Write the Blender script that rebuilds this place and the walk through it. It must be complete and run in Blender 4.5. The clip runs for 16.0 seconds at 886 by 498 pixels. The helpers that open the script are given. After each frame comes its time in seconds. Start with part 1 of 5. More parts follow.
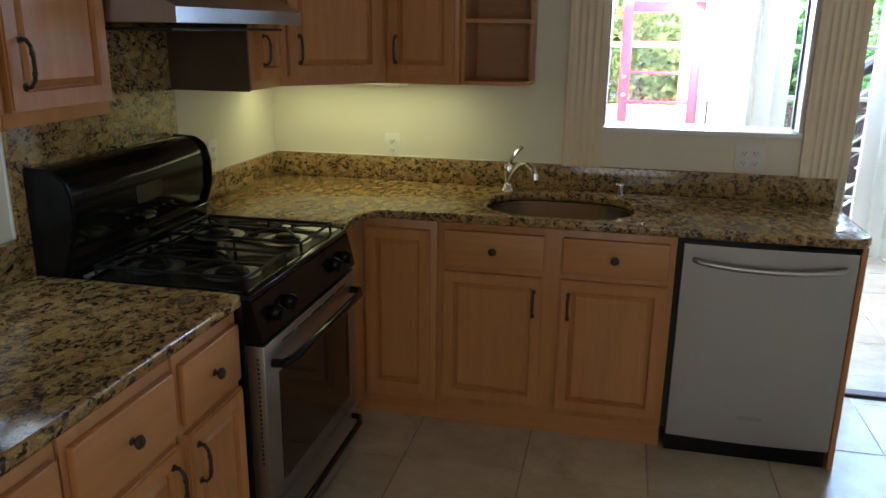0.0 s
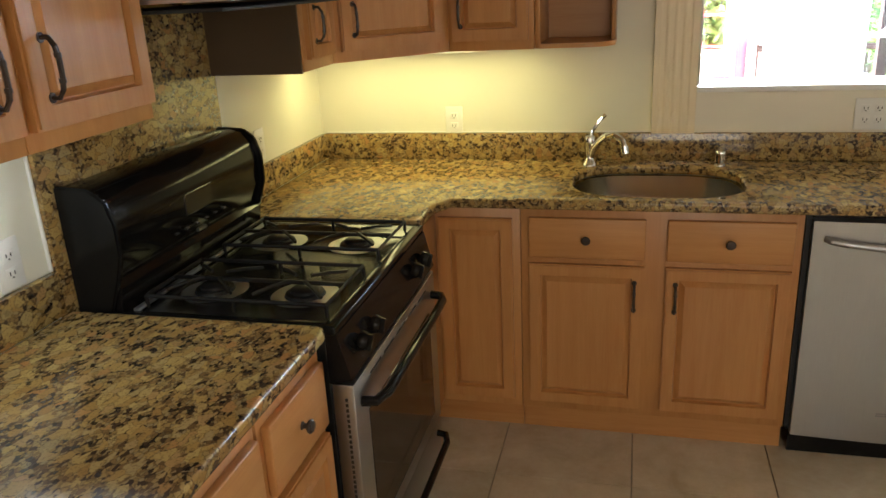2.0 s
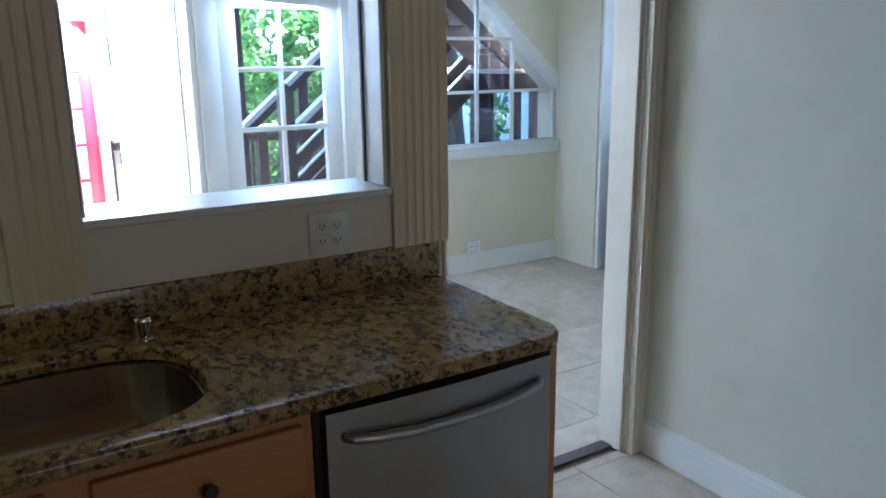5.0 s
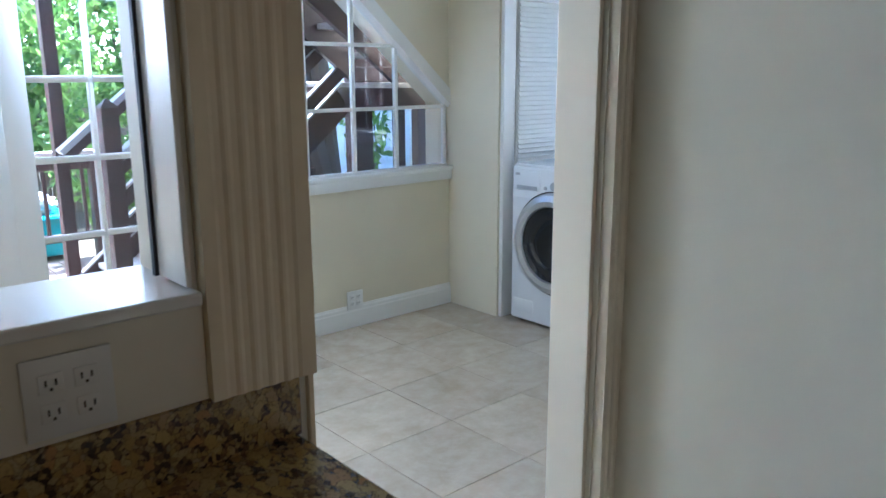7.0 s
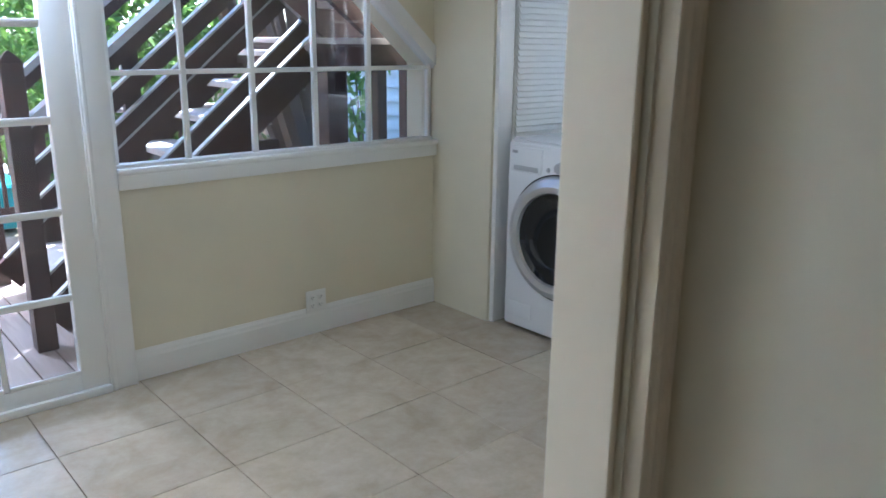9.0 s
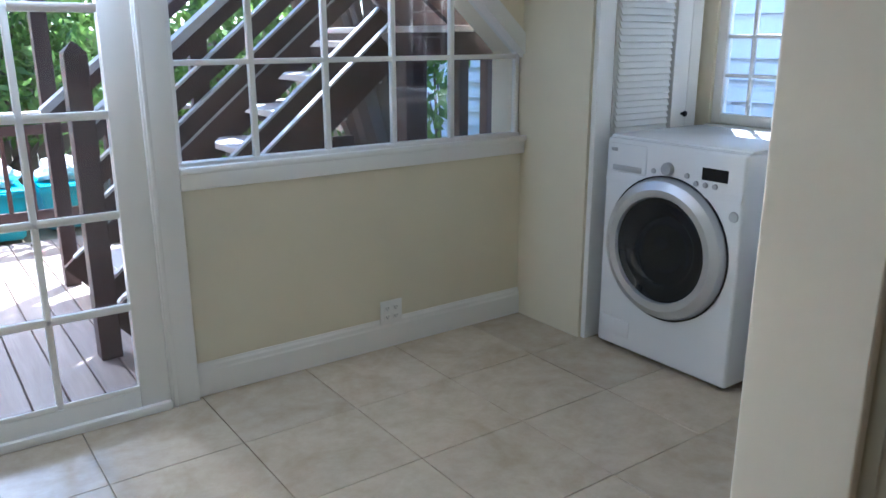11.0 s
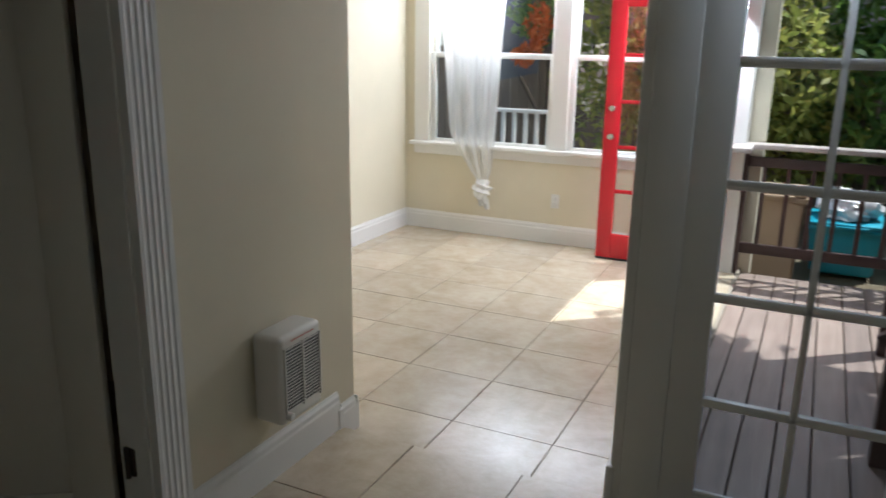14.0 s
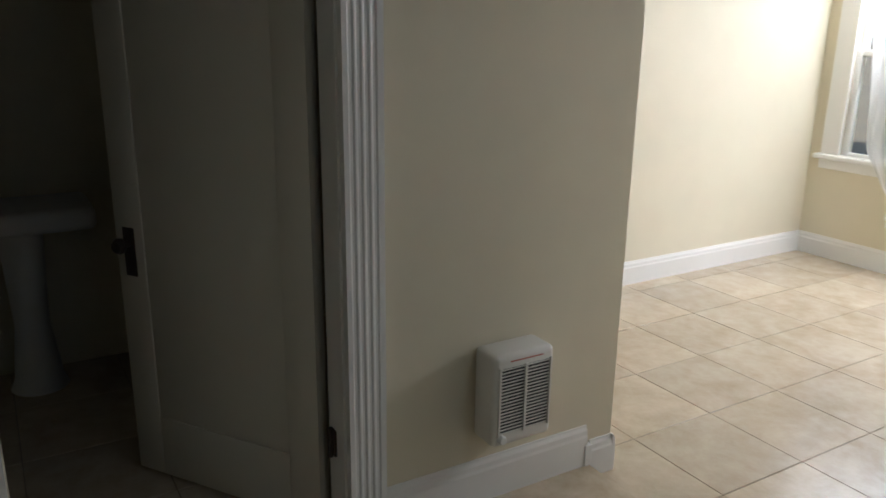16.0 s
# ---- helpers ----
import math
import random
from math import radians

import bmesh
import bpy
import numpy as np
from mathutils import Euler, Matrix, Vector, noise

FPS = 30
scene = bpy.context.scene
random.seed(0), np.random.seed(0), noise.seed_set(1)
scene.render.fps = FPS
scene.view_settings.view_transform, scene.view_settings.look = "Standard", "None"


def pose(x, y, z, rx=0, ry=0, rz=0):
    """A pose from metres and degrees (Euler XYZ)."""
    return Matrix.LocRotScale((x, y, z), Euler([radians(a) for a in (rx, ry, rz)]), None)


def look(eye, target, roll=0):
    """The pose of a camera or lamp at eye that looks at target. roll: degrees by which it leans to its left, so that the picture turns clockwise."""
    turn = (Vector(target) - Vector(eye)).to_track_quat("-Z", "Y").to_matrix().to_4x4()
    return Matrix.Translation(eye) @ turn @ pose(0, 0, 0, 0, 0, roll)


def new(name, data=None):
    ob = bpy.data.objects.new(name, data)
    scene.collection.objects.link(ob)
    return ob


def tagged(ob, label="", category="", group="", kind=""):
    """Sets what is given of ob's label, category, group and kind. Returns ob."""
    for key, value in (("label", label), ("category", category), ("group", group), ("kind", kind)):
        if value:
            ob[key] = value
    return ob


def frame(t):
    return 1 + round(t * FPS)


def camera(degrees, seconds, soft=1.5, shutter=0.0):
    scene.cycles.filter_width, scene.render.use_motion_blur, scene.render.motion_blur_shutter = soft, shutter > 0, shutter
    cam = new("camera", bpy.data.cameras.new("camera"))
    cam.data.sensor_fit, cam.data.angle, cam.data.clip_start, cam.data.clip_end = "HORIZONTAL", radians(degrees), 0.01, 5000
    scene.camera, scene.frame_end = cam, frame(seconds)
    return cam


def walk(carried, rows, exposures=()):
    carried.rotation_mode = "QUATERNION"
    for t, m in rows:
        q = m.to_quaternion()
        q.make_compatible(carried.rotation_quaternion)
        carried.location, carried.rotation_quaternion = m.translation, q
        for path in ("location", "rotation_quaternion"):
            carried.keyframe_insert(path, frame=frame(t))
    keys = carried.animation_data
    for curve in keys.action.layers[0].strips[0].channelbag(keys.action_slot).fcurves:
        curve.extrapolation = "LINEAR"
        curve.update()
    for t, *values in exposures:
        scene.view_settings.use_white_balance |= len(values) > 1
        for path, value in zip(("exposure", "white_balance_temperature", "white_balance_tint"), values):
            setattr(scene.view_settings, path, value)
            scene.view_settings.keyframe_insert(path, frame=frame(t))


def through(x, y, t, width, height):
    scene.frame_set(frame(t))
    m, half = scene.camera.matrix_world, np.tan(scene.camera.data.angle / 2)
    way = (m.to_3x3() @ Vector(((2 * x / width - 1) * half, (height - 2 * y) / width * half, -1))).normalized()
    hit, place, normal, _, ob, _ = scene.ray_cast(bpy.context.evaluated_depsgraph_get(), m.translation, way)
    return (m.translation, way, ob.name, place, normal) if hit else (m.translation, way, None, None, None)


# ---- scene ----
cam = camera(59.9, 16.0, shutter=0.25)
PATH = [
    (0, (-0.044, 0.056, 1.607), (-0.467, 1.931, 1.057), 0.7),
    (0.5, (-0.091, 0.169, 1.602), (-0.634, 2.008, 1.033), -0.9),
    (1, (-0.21, 0.276, 1.617), (-0.857, 2.062, 0.993), -2.8),
    (1.5, (-0.305, 0.347, 1.644), (-0.849, 2.158, 0.99), -2.6),
    (2, (-0.338, 0.383, 1.631), (-0.812, 2.212, 0.974), -2.9),
    (2.5, (-0.369, 0.455, 1.604), (-0.698, 2.317, 0.952), -2.4),
    (3, (-0.326, 0.578, 1.611), (-0.376, 2.479, 0.989), -1.1),
    (3.5, (-0.284, 0.862, 1.58), (-0.076, 2.783, 1.064), -0.7),
    (4, (-0.266, 1.105, 1.571), (0.224, 2.989, 1.111), -1.6),
    (4.5, (-0.331, 1.364, 1.557), (0.483, 3.126, 1.076), -1.3),
    (5, (-0.335, 1.559, 1.562), (0.697, 3.203, 1.082), -0.7),
    (7.5, (0.436, 2.629, 1.501), (1.744, 4.075, 1.055), -0.1),
    (8, (0.575, 2.812, 1.488), (1.912, 4.221, 1.014), 0.6),
    (8.5, (0.677, 2.858, 1.525), (2.043, 4.221, 1.002), 1.9),
    (8.75, (0.838, 2.864, 1.49), (2.15, 4.285, 0.965), 1.2),
    (9, (0.874, 2.953, 1.465), (2.145, 4.406, 0.942), 0.6),
    (9.5, (0.97, 3.047, 1.409), (2.155, 4.576, 0.902), -0.1),
    (12, (1.143, 3.39, 1.439), (2.196, 4.994, 0.872), 0.0),
    (12.5, (1.392, 3.406, 1.517), (1.842, 5.253, 0.895), 2.4),
    (13, (1.453, 3.452, 1.513), (1.382, 5.348, 0.88), 2.7),
    (13.5, (1.416, 3.594, 1.547), (0.948, 5.456, 0.988), 1.3),
    (14, (1.367, 3.75, 1.555), (0.528, 5.49, 1.035), 0.9),
    (14.5, (1.384, 3.919, 1.561), (0.236, 5.464, 1.02), 1.0),
    (15, (1.497, 4.037, 1.586), (0.158, 5.398, 0.994), -0.2),
    (15.5, (1.564, 4.179, 1.593), (0.094, 5.392, 0.984), 1.6),
    (16, (1.666, 4.376, 1.587), (0.017, 5.363, 1.033), 0.8),
]

walk(cam, [(t, look(eye, target, roll)) for t, eye, target, roll in PATH],
     exposures=[(0.0, 4.47, 4700, 7), (0.5, 4.75, 5000, 7), (1.5, 5.5, 5400, 8), (2.5, 5.45, 5000, 8), (3.0, 5.2, 4400, 9), (3.5, 4.65, 4100, 9), (4.0, 4.1, 4000, 8),
                (4.5, 3.75, 4100, 8), (5.0, 3.55, 4300, 8), (7.5, 3.35, 4850, 11), (8.0, 3.2, 5050, 10), (8.5, 3.2, 5000, 12), (9.0, 3.08, 4950, 12), (9.5, 2.85, 4750, 12), (11.8, 2.95, 5000, 12), (12.0, 2.95, 5000, 12),
                (12.5, 2.45, 5200, 9), (13.0, 1.5, 5300, 10), (13.5, 0.78, 5500, 10), (14.0, 0.42, 5600, 9), (14.5, 0.34, 5650, 9), (15.0, 0.4, 5700, 9), (15.5, 0.48, 5700, 9), (16.0, 0.58, 5700, 9)])

# ---- world, sun, lamps ----
SUN_WAY = Vector((0.73, 0.60, 1.80)).normalized()          # towards the sun
world = bpy.data.worlds.new("world")
scene.world = world
world.use_nodes = True
sky = world.node_tree.nodes.new("ShaderNodeTexSky")
sky.sky_type, sky.sun_disc = "NISHITA", False
sky.sun_elevation = math.asin(SUN_WAY.z)
sky.sun_rotation = math.atan2(SUN_WAY.x, SUN_WAY.y)
world.node_tree.links.new(sky.outputs[0], world.node_tree.nodes["Background"].inputs[0])
world.node_tree.nodes["Background"].inputs[1].default_value = 0.15


def lamp(name, kind, m, energy, colour, size=0.1, size_y=None):
    data = bpy.data.lights.new(name, kind)
    data.energy, data.color = energy, colour
    if kind == "AREA":
        data.size = size
        if size_y:
            data.shape, data.size_y = "RECTANGLE", size_y
    ob = new(name, data)
    ob.matrix_world = m
    return ob


sun = lamp("sun", "SUN", look((0, 0, 0), -SUN_WAY), 5.0, (1.0, 0.94, 0.84))
sun.data.angle = radians(0.5)
# under-cabinet lamps, and a warm fill lamp added at the unseen rear wall
lamp("under_cabinet_light_corner", "AREA", look((-1.15, 3.26, 1.375), (-1.15, 3.30, 0)), 0.11, (1.0, 0.80, 0.27), 0.85, 0.10)
lamp("under_cabinet_light_stove_side", "AREA", look((-1.50, 1.55, 1.375), (-1.52, 1.55, 0)), 0.030, (1.0, 0.97, 0.85), 0.12, 0.5)
lamp("unseen_rear_fill", "AREA", look((0.6, -1.55, 1.55), (0.2, 3.0, 1.1)), 0.74, (1.0, 0.80, 0.56), 1.6, 1.15)

# sky light in the upper part of the window and door openings
FRONT_AT = Matrix.Translation((0.85, 6.19, 0))
SKY = (0.97, 0.96, 0.97)
SHADE_SKY = (0.87, 0.93, 1.0)
lamp("front_window_daylight", "AREA", FRONT_AT @ look((-1.39, 3.66, 2.0), (-1.39, 2.4, 0.0)), 49.0, SKY, 2.2, 0.42)
lamp("front_door_daylight", "AREA", FRONT_AT @ look((0.04, 2.87, 1.84), (-1.8, 2.4, 0.0)), 23.0, SKY, 0.85, 0.2)
lamp("slope_window_daylight", "AREA", look((2.25, 6.30, 2.05), (1.9, 4.6, 0.2)), 0.72, SHADE_SKY, 0.5, 0.35)
lamp("french_door_daylight", "AREA", look((1.41, 6.14, 1.92), (1.3, 4.7, 0.0)), 1.9, SHADE_SKY, 0.5, 0.14)
lamp("laundry_window_daylight", "AREA", look((4.39, 4.75, 2.05), (2.2, 4.9, 0.3)), 0.08, SHADE_SKY, 1.2, 0.22)

# ---- helpers of this scene ----
XF = [Matrix.Identity(4)]
LOC = {}


def bm_new():
    return bmesh.new()


def box(bm, x0, x1, y0, y1, z0, z1, bev=0.0, seg=2):
    r = bmesh.ops.create_cube(bm, size=1.0)
    vs = r["verts"]
    bmesh.ops.scale(bm, vec=(x1 - x0, y1 - y0, z1 - z0), verts=vs)
    bmesh.ops.translate(bm, vec=((x0 + x1) / 2, (y0 + y1) / 2, (z0 + z1) / 2), verts=vs)
    if bev:
        es = list({e for v in vs for e in v.link_edges})
        bmesh.ops.bevel(bm, geom=es, offset=bev, segments=seg, affect="EDGES", profile=0.5)
    return vs


def boxed(x0, x1, y0, y1, z0, z1, bev=0.0, seg=2):
    bm = bm_new()
    box(bm, x0, x1, y0, y1, z0, z1, bev, seg)
    return bm


def cyl(bm, a, b, r, n=16, r2=None):
    a, b = Vector(a), Vector(b)
    m = Matrix.Translation((a + b) / 2) @ (b - a).to_track_quat("Z", "Y").to_matrix().to_4x4()
    bmesh.ops.create_cone(bm, cap_ends=True, segments=n, radius1=r, radius2=r if r2 is None else r2, depth=(b - a).length, matrix=m)
    return bm


def tube(bm, pts, r, n=10):
    """A round bar along a line of points."""
    pts = [Vector(p) for p in pts]
    rings = []
    for i, p in enumerate(pts):
        d = (pts[min(i + 1, len(pts) - 1)] - pts[max(i - 1, 0)]).normalized()
        q = d.to_track_quat("Z", "Y")
        rings.append([bm.verts.new(p + q @ Vector((r * math.cos(2 * math.pi * k / n), r * math.sin(2 * math.pi * k / n), 0))) for k in range(n)])
    for a, b in zip(rings, rings[1:]):
        best = min(range(n), key=lambda s: (a[0].co - b[s].co).length)
        for k in range(n):
            bm.faces.new((a[k], a[(k + 1) % n], b[(k + 1 + best) % n], b[(k + best) % n]))
    bm.faces.new(rings[0][::-1])
    bm.faces.new(rings[-1])
    return bm


def prism(bm, pts, lo, hi, axis="y"):
    """A polygon of (a, b) pairs pushed along an axis: x -> (y, z), y -> (x, z), z -> (x, y)."""
    def at(p, d):
        return {"x": (d, p[0], p[1]), "y": (p[0], d, p[1]), "z": (p[0], p[1], d)}[axis]
    f = [bm.verts.new(at(p, lo)) for p in pts]
    g = [bm.verts.new(at(p, hi)) for p in pts]
    bm.faces.new(f)
    bm.faces.new(g[::-1])
    for i in range(len(pts)):
        j = (i + 1) % len(pts)
        bm.faces.new((f[j], f[i], g[i], g[j]))
    bmesh.ops.recalc_face_normals(bm, faces=bm.faces)
    return bm


def lathe(bm, profile, centre, axis="z", n=28):
    """Turns (radius, height) pairs round an axis through centre."""
    c = Vector(centre)
    turn = {"z": Matrix.Identity(3), "x": Matrix.Rotation(radians(90), 3, "Y"), "y": Matrix.Rotation(radians(90), 3, "X")}[axis]
    rings = []
    for r, h in profile:
        rings.append([bm.verts.new(c + turn @ Vector((r * math.cos(2 * math.pi * k / n), r * math.sin(2 * math.pi * k / n), h))) for k in range(n)])
    for a, b in zip(rings, rings[1:]):
        for k in range(n):
            bm.faces.new((a[k], a[(k + 1) % n], b[(k + 1) % n], b[k]))
    bmesh.ops.recalc_face_normals(bm, faces=bm.faces)
    return bm


def smooth(ob, angle=35):
    for p in ob.data.polygons:
        p.use_smooth = True
    ob.data.set_sharp_from_angle(angle=radians(angle))
    return ob


def mesh_of(name, bm, mat, origin=None):
    bm.transform(XF[-1])
    if origin is not None:
        bmesh.ops.translate(bm, vec=-origin, verts=bm.verts)
    me = bpy.data.meshes.new(name)
    bm.to_mesh(me)
    bm.free()
    me.materials.append(mat)
    return me


def thing(name, at, label, category, group="", kind=""):
    ob = new(name)
    ob.empty_display_size = 0.05
    ob.location = XF[-1] @ Vector(at)
    LOC[ob.name] = ob.location.copy()
    return tagged(ob, label, category, group, kind)


def part(name, bm, mat, parent, label="", round_=True):
    me = mesh_of(name, bm, mat, LOC[parent.name])
    ob = new(name, me)
    ob.parent = parent
    LOC[ob.name] = LOC[parent.name]
    if label:
        ob["label"] = label
    return smooth(ob) if round_ else ob


def solo(name, bm, mat, label, category="", group="", kind="", round_=True):
    ob = new(name, mesh_of(name, bm, mat))
    LOC[ob.name] = Vector((0, 0, 0))
    if round_:
        smooth(ob)
    return tagged(ob, label, category, group, kind)


def structure(name, bm, mat, label, category):
    return solo(name, bm, mat, label, category, kind="structure", round_=False)

# ---- materials ----
class Mat:
    """A node material with a Principled shader and small helpers."""
    def __init__(self, name, colour=(0.5, 0.5, 0.5), rough=0.5, metal=0.0, spec=0.5, coat=0.0):
        self.m = bpy.data.materials.new(name)
        self.m.use_nodes = True
        self.t = self.m.node_tree
        self.b = self.t.nodes["Principled BSDF"]
        self.b.inputs["Base Color"].default_value = (*colour, 1)
        self.b.inputs["Roughness"].default_value = rough
        self.b.inputs["Metallic"].default_value = metal
        self.b.inputs["Specular IOR Level"].default_value = spec
        self.b.inputs["Coat Weight"].default_value = coat
        self.co = None

    def node(self, kind, **kw):
        n = self.t.nodes.new(kind)
        for k, v in kw.items():
            n.inputs[k].default_value = v
        return n

    def link(self, a, b):
        self.t.links.new(a, b)

    def coords(self, scale=(1, 1, 1), world_space=True):
        if world_space:
            g = self.node("ShaderNodeNewGeometry").outputs["Position"]
        else:
            g = self.node("ShaderNodeTexCoord").outputs["Object"]
        mp = self.node("ShaderNodeMapping")
        mp.inputs["Scale"].default_value = scale
        self.link(g, mp.inputs["Vector"])
        return mp.outputs["Vector"]

    def noise(self, scale, detail=4.0, rough=0.55, stretch=(1, 1, 1), distort=0.0):
        n = self.node("ShaderNodeTexNoise", Scale=scale, Detail=detail, Roughness=rough, Distortion=distort)
        self.link(self.coords(stretch), n.inputs["Vector"])
        return n.outputs["Fac"]

    def ramp(self, fac, stops):
        r = self.node("ShaderNodeValToRGB")
        e = r.color_ramp.elements
        while len(e) < len(stops):
            e.new(0.5)
        for el, (p, c) in zip(e, stops):
            el.position = p
            el.color = (*c, 1) if len(c) == 3 else c
        self.link(fac, r.inputs[0])
        return r.outputs[0]

    def mix(self, fac, a, b, mode="MIX"):
        x = self.node("ShaderNodeMix")
        x.data_type, x.blend_type = "RGBA", mode
        for sock, v in ((x.inputs[0], fac), (x.inputs[6], a), (x.inputs[7], b)):
            if isinstance(v, (int, float)):
                sock.default_value = v
            elif isinstance(v, tuple):
                sock.default_value = (*v, 1)
            else:
                self.link(v, sock)
        return x.outputs[2]

    def math(self, op, a, b=0.0):
        x = self.node("ShaderNodeMath")
        x.operation = op
        for sock, v in ((x.inputs[0], a), (x.inputs[1], b)):
            if isinstance(v, (int, float)):
                sock.default_value = v
            else:
                self.link(v, sock)
        return x.outputs[0]

    def colour(self, c):
        self.link(c, self.b.inputs["Base Color"])
        return self

    def roughness(self, fac, lo, hi):
        r = self.node("ShaderNodeMapRange")
        r.inputs[3].default_value, r.inputs[4].default_value = lo, hi
        self.link(fac, r.inputs[0])
        self.link(r.outputs[0], self.b.inputs["Roughness"])
        return self

    def bump(self, fac, strength=0.2, dist=0.002):
        n = self.node("ShaderNodeBump", Strength=strength, Distance=dist)
        self.link(fac, n.inputs["Height"])
        self.link(n.outputs[0], self.b.inputs["Normal"])
        return self

    def random(self):
        return self.node("ShaderNodeObjectInfo").outputs["Random"]


def paint(name, c, rough, grain=60.0, vary=0.05, bump=0.12, spec=0.5):
    k = Mat(name, c, rough, spec=spec)
    big, fine = k.noise(1.3, 3), k.noise(grain, 3)
    lo, hi = tuple(v * (1 - vary) for v in c), tuple(min(1, v * (1 + vary)) for v in c)
    k.colour(k.ramp(big, [(0.3, lo), (0.7, hi)])).bump(fine, bump, 0.001).roughness(big, rough * 0.85, min(1, rough * 1.15))
    return k.m


M_WALL = paint("wall_paint_cream", (0.72, 0.66, 0.50), 0.62)
M_WALLK = paint("wall_paint_pale", (0.74, 0.72, 0.60), 0.55)
M_TRIM = paint("trim_paint_white", (0.80, 0.79, 0.75), 0.35, 25, 0.03, 0.1)
# One ivory paint twice: the first has the kitchen's warm light in its colour.
M_CASE = paint("ivory_paint_warm_lit", (0.77, 0.66, 0.46), 0.38, 25, 0.03, 0.1)
M_JAMB = paint("ivory_paint_plain", (0.78, 0.73, 0.60), 0.38, 25, 0.03, 0.1)
M_DOORW = paint("door_paint_offwhite", (0.62, 0.59, 0.50), 0.42, 20, 0.03, 0.1)
# Unseen kitchen ceiling, tinted dark cream so that light bounces off it warm.
M_CEILK = paint("kitchen_ceiling_warm_bounce", (0.62, 0.52, 0.36), 0.8)
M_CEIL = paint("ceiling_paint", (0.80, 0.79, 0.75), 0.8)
M_PLASTIC = paint("white_plastic", (0.78, 0.77, 0.73), 0.35, 80, 0.01, 0.02)
M_APPL = paint("appliance_enamel_white", (0.80, 0.81, 0.82), 0.22, 90, 0.01, 0.02)
M_HEATER = paint("heater_enamel", (0.74, 0.72, 0.66), 0.35, 90, 0.02, 0.03)
M_DARKSLOT = Mat("dark_slot", (0.02, 0.02, 0.02), 0.6).m
M_GREY = paint("grey_plastic", (0.42, 0.43, 0.45), 0.35, 80, 0.03, 0.03)
M_RING = Mat("silver_ring", (0.62, 0.63, 0.65), 0.3, 0.7).m
M_LCD = Mat("display_glass", (0.012, 0.013, 0.015), 0.12).m


def mk_granite():
    k = Mat("granite_giallo", (0.3, 0.2, 0.1), 0.12, spec=0.5)

    def cells(scale, stretch, bend):
        vec = k.coords(stretch)
        warp = k.node("ShaderNodeTexNoise", Scale=scale * 0.9, Detail=4.0)
        k.link(vec, warp.inputs["Vector"])
        bent = k.node("ShaderNodeVectorMath")
        bent.operation = "MULTIPLY_ADD"
        k.link(warp.outputs["Color"], bent.inputs[0])
        bent.inputs[1].default_value = (bend, bend, bend)
        k.link(vec, bent.inputs[2])
        v = k.node("ShaderNodeTexVoronoi", Scale=scale, Randomness=1.0)
        edge = k.node("ShaderNodeTexVoronoi", Scale=scale, Randomness=1.0)
        edge.feature = "DISTANCE_TO_EDGE"
        sep = k.node("ShaderNodeSeparateColor")
        for n in (v, edge):
            k.link(bent.outputs[0], n.inputs["Vector"])
        k.link(v.outputs["Color"], sep.inputs[0])
        return sep, edge.outputs["Distance"]

    big, big_edge = cells(50.0, (1.0, 0.66, 1.0), 0.024)
    small, small_edge = cells(125.0, (1.0, 0.7, 1.0), 0.009)
    gold = k.ramp(big.outputs[0], [(0.0, (0.33, 0.205, 0.060)), (0.35, (0.42, 0.29, 0.09)), (0.6, (0.46, 0.34, 0.115)), (0.8, (0.38, 0.29, 0.12)), (1.0, (0.40, 0.21, 0.065))])
    ground = k.ramp(small.outputs[0], [(0.0, (0.028, 0.020, 0.014)), (0.20, (0.075, 0.048, 0.027)), (0.36, (0.20, 0.125, 0.046)), (0.70, (0.36, 0.25, 0.08)), (1.0, (0.30, 0.23, 0.11))])
    ground = k.mix(k.ramp(small_edge, [(0.0, (0.7, 0.7, 0.7)), (0.12, (0, 0, 0))]), ground, (0.04, 0.028, 0.018))
    gold = k.mix(k.ramp(k.noise(190, 3, 0.6), [(0.52, (0, 0, 0)), (0.66, (0.55, 0.55, 0.55))]), gold, (0.16, 0.105, 0.045))
    pick = k.ramp(big.outputs[1], [(0.46, (0, 0, 0)), (0.54, (1, 1, 1))])
    inside = k.ramp(big_edge, [(0.0, (0, 0, 0)), (0.06, (1, 1, 1))])
    c = k.mix(k.mix(1.0, pick, inside, "MULTIPLY"), ground, gold)
    c = k.mix(k.ramp(k.noise(5, 3), [(0.35, (0, 0, 0)), (0.7, (0.35, 0.35, 0.35))]), c, k.mix(1.0, c, (0.85, 0.68, 0.52), "MULTIPLY"))
    k.colour(c).roughness(k.noise(40, 3), 0.08, 0.16)
    return k.m


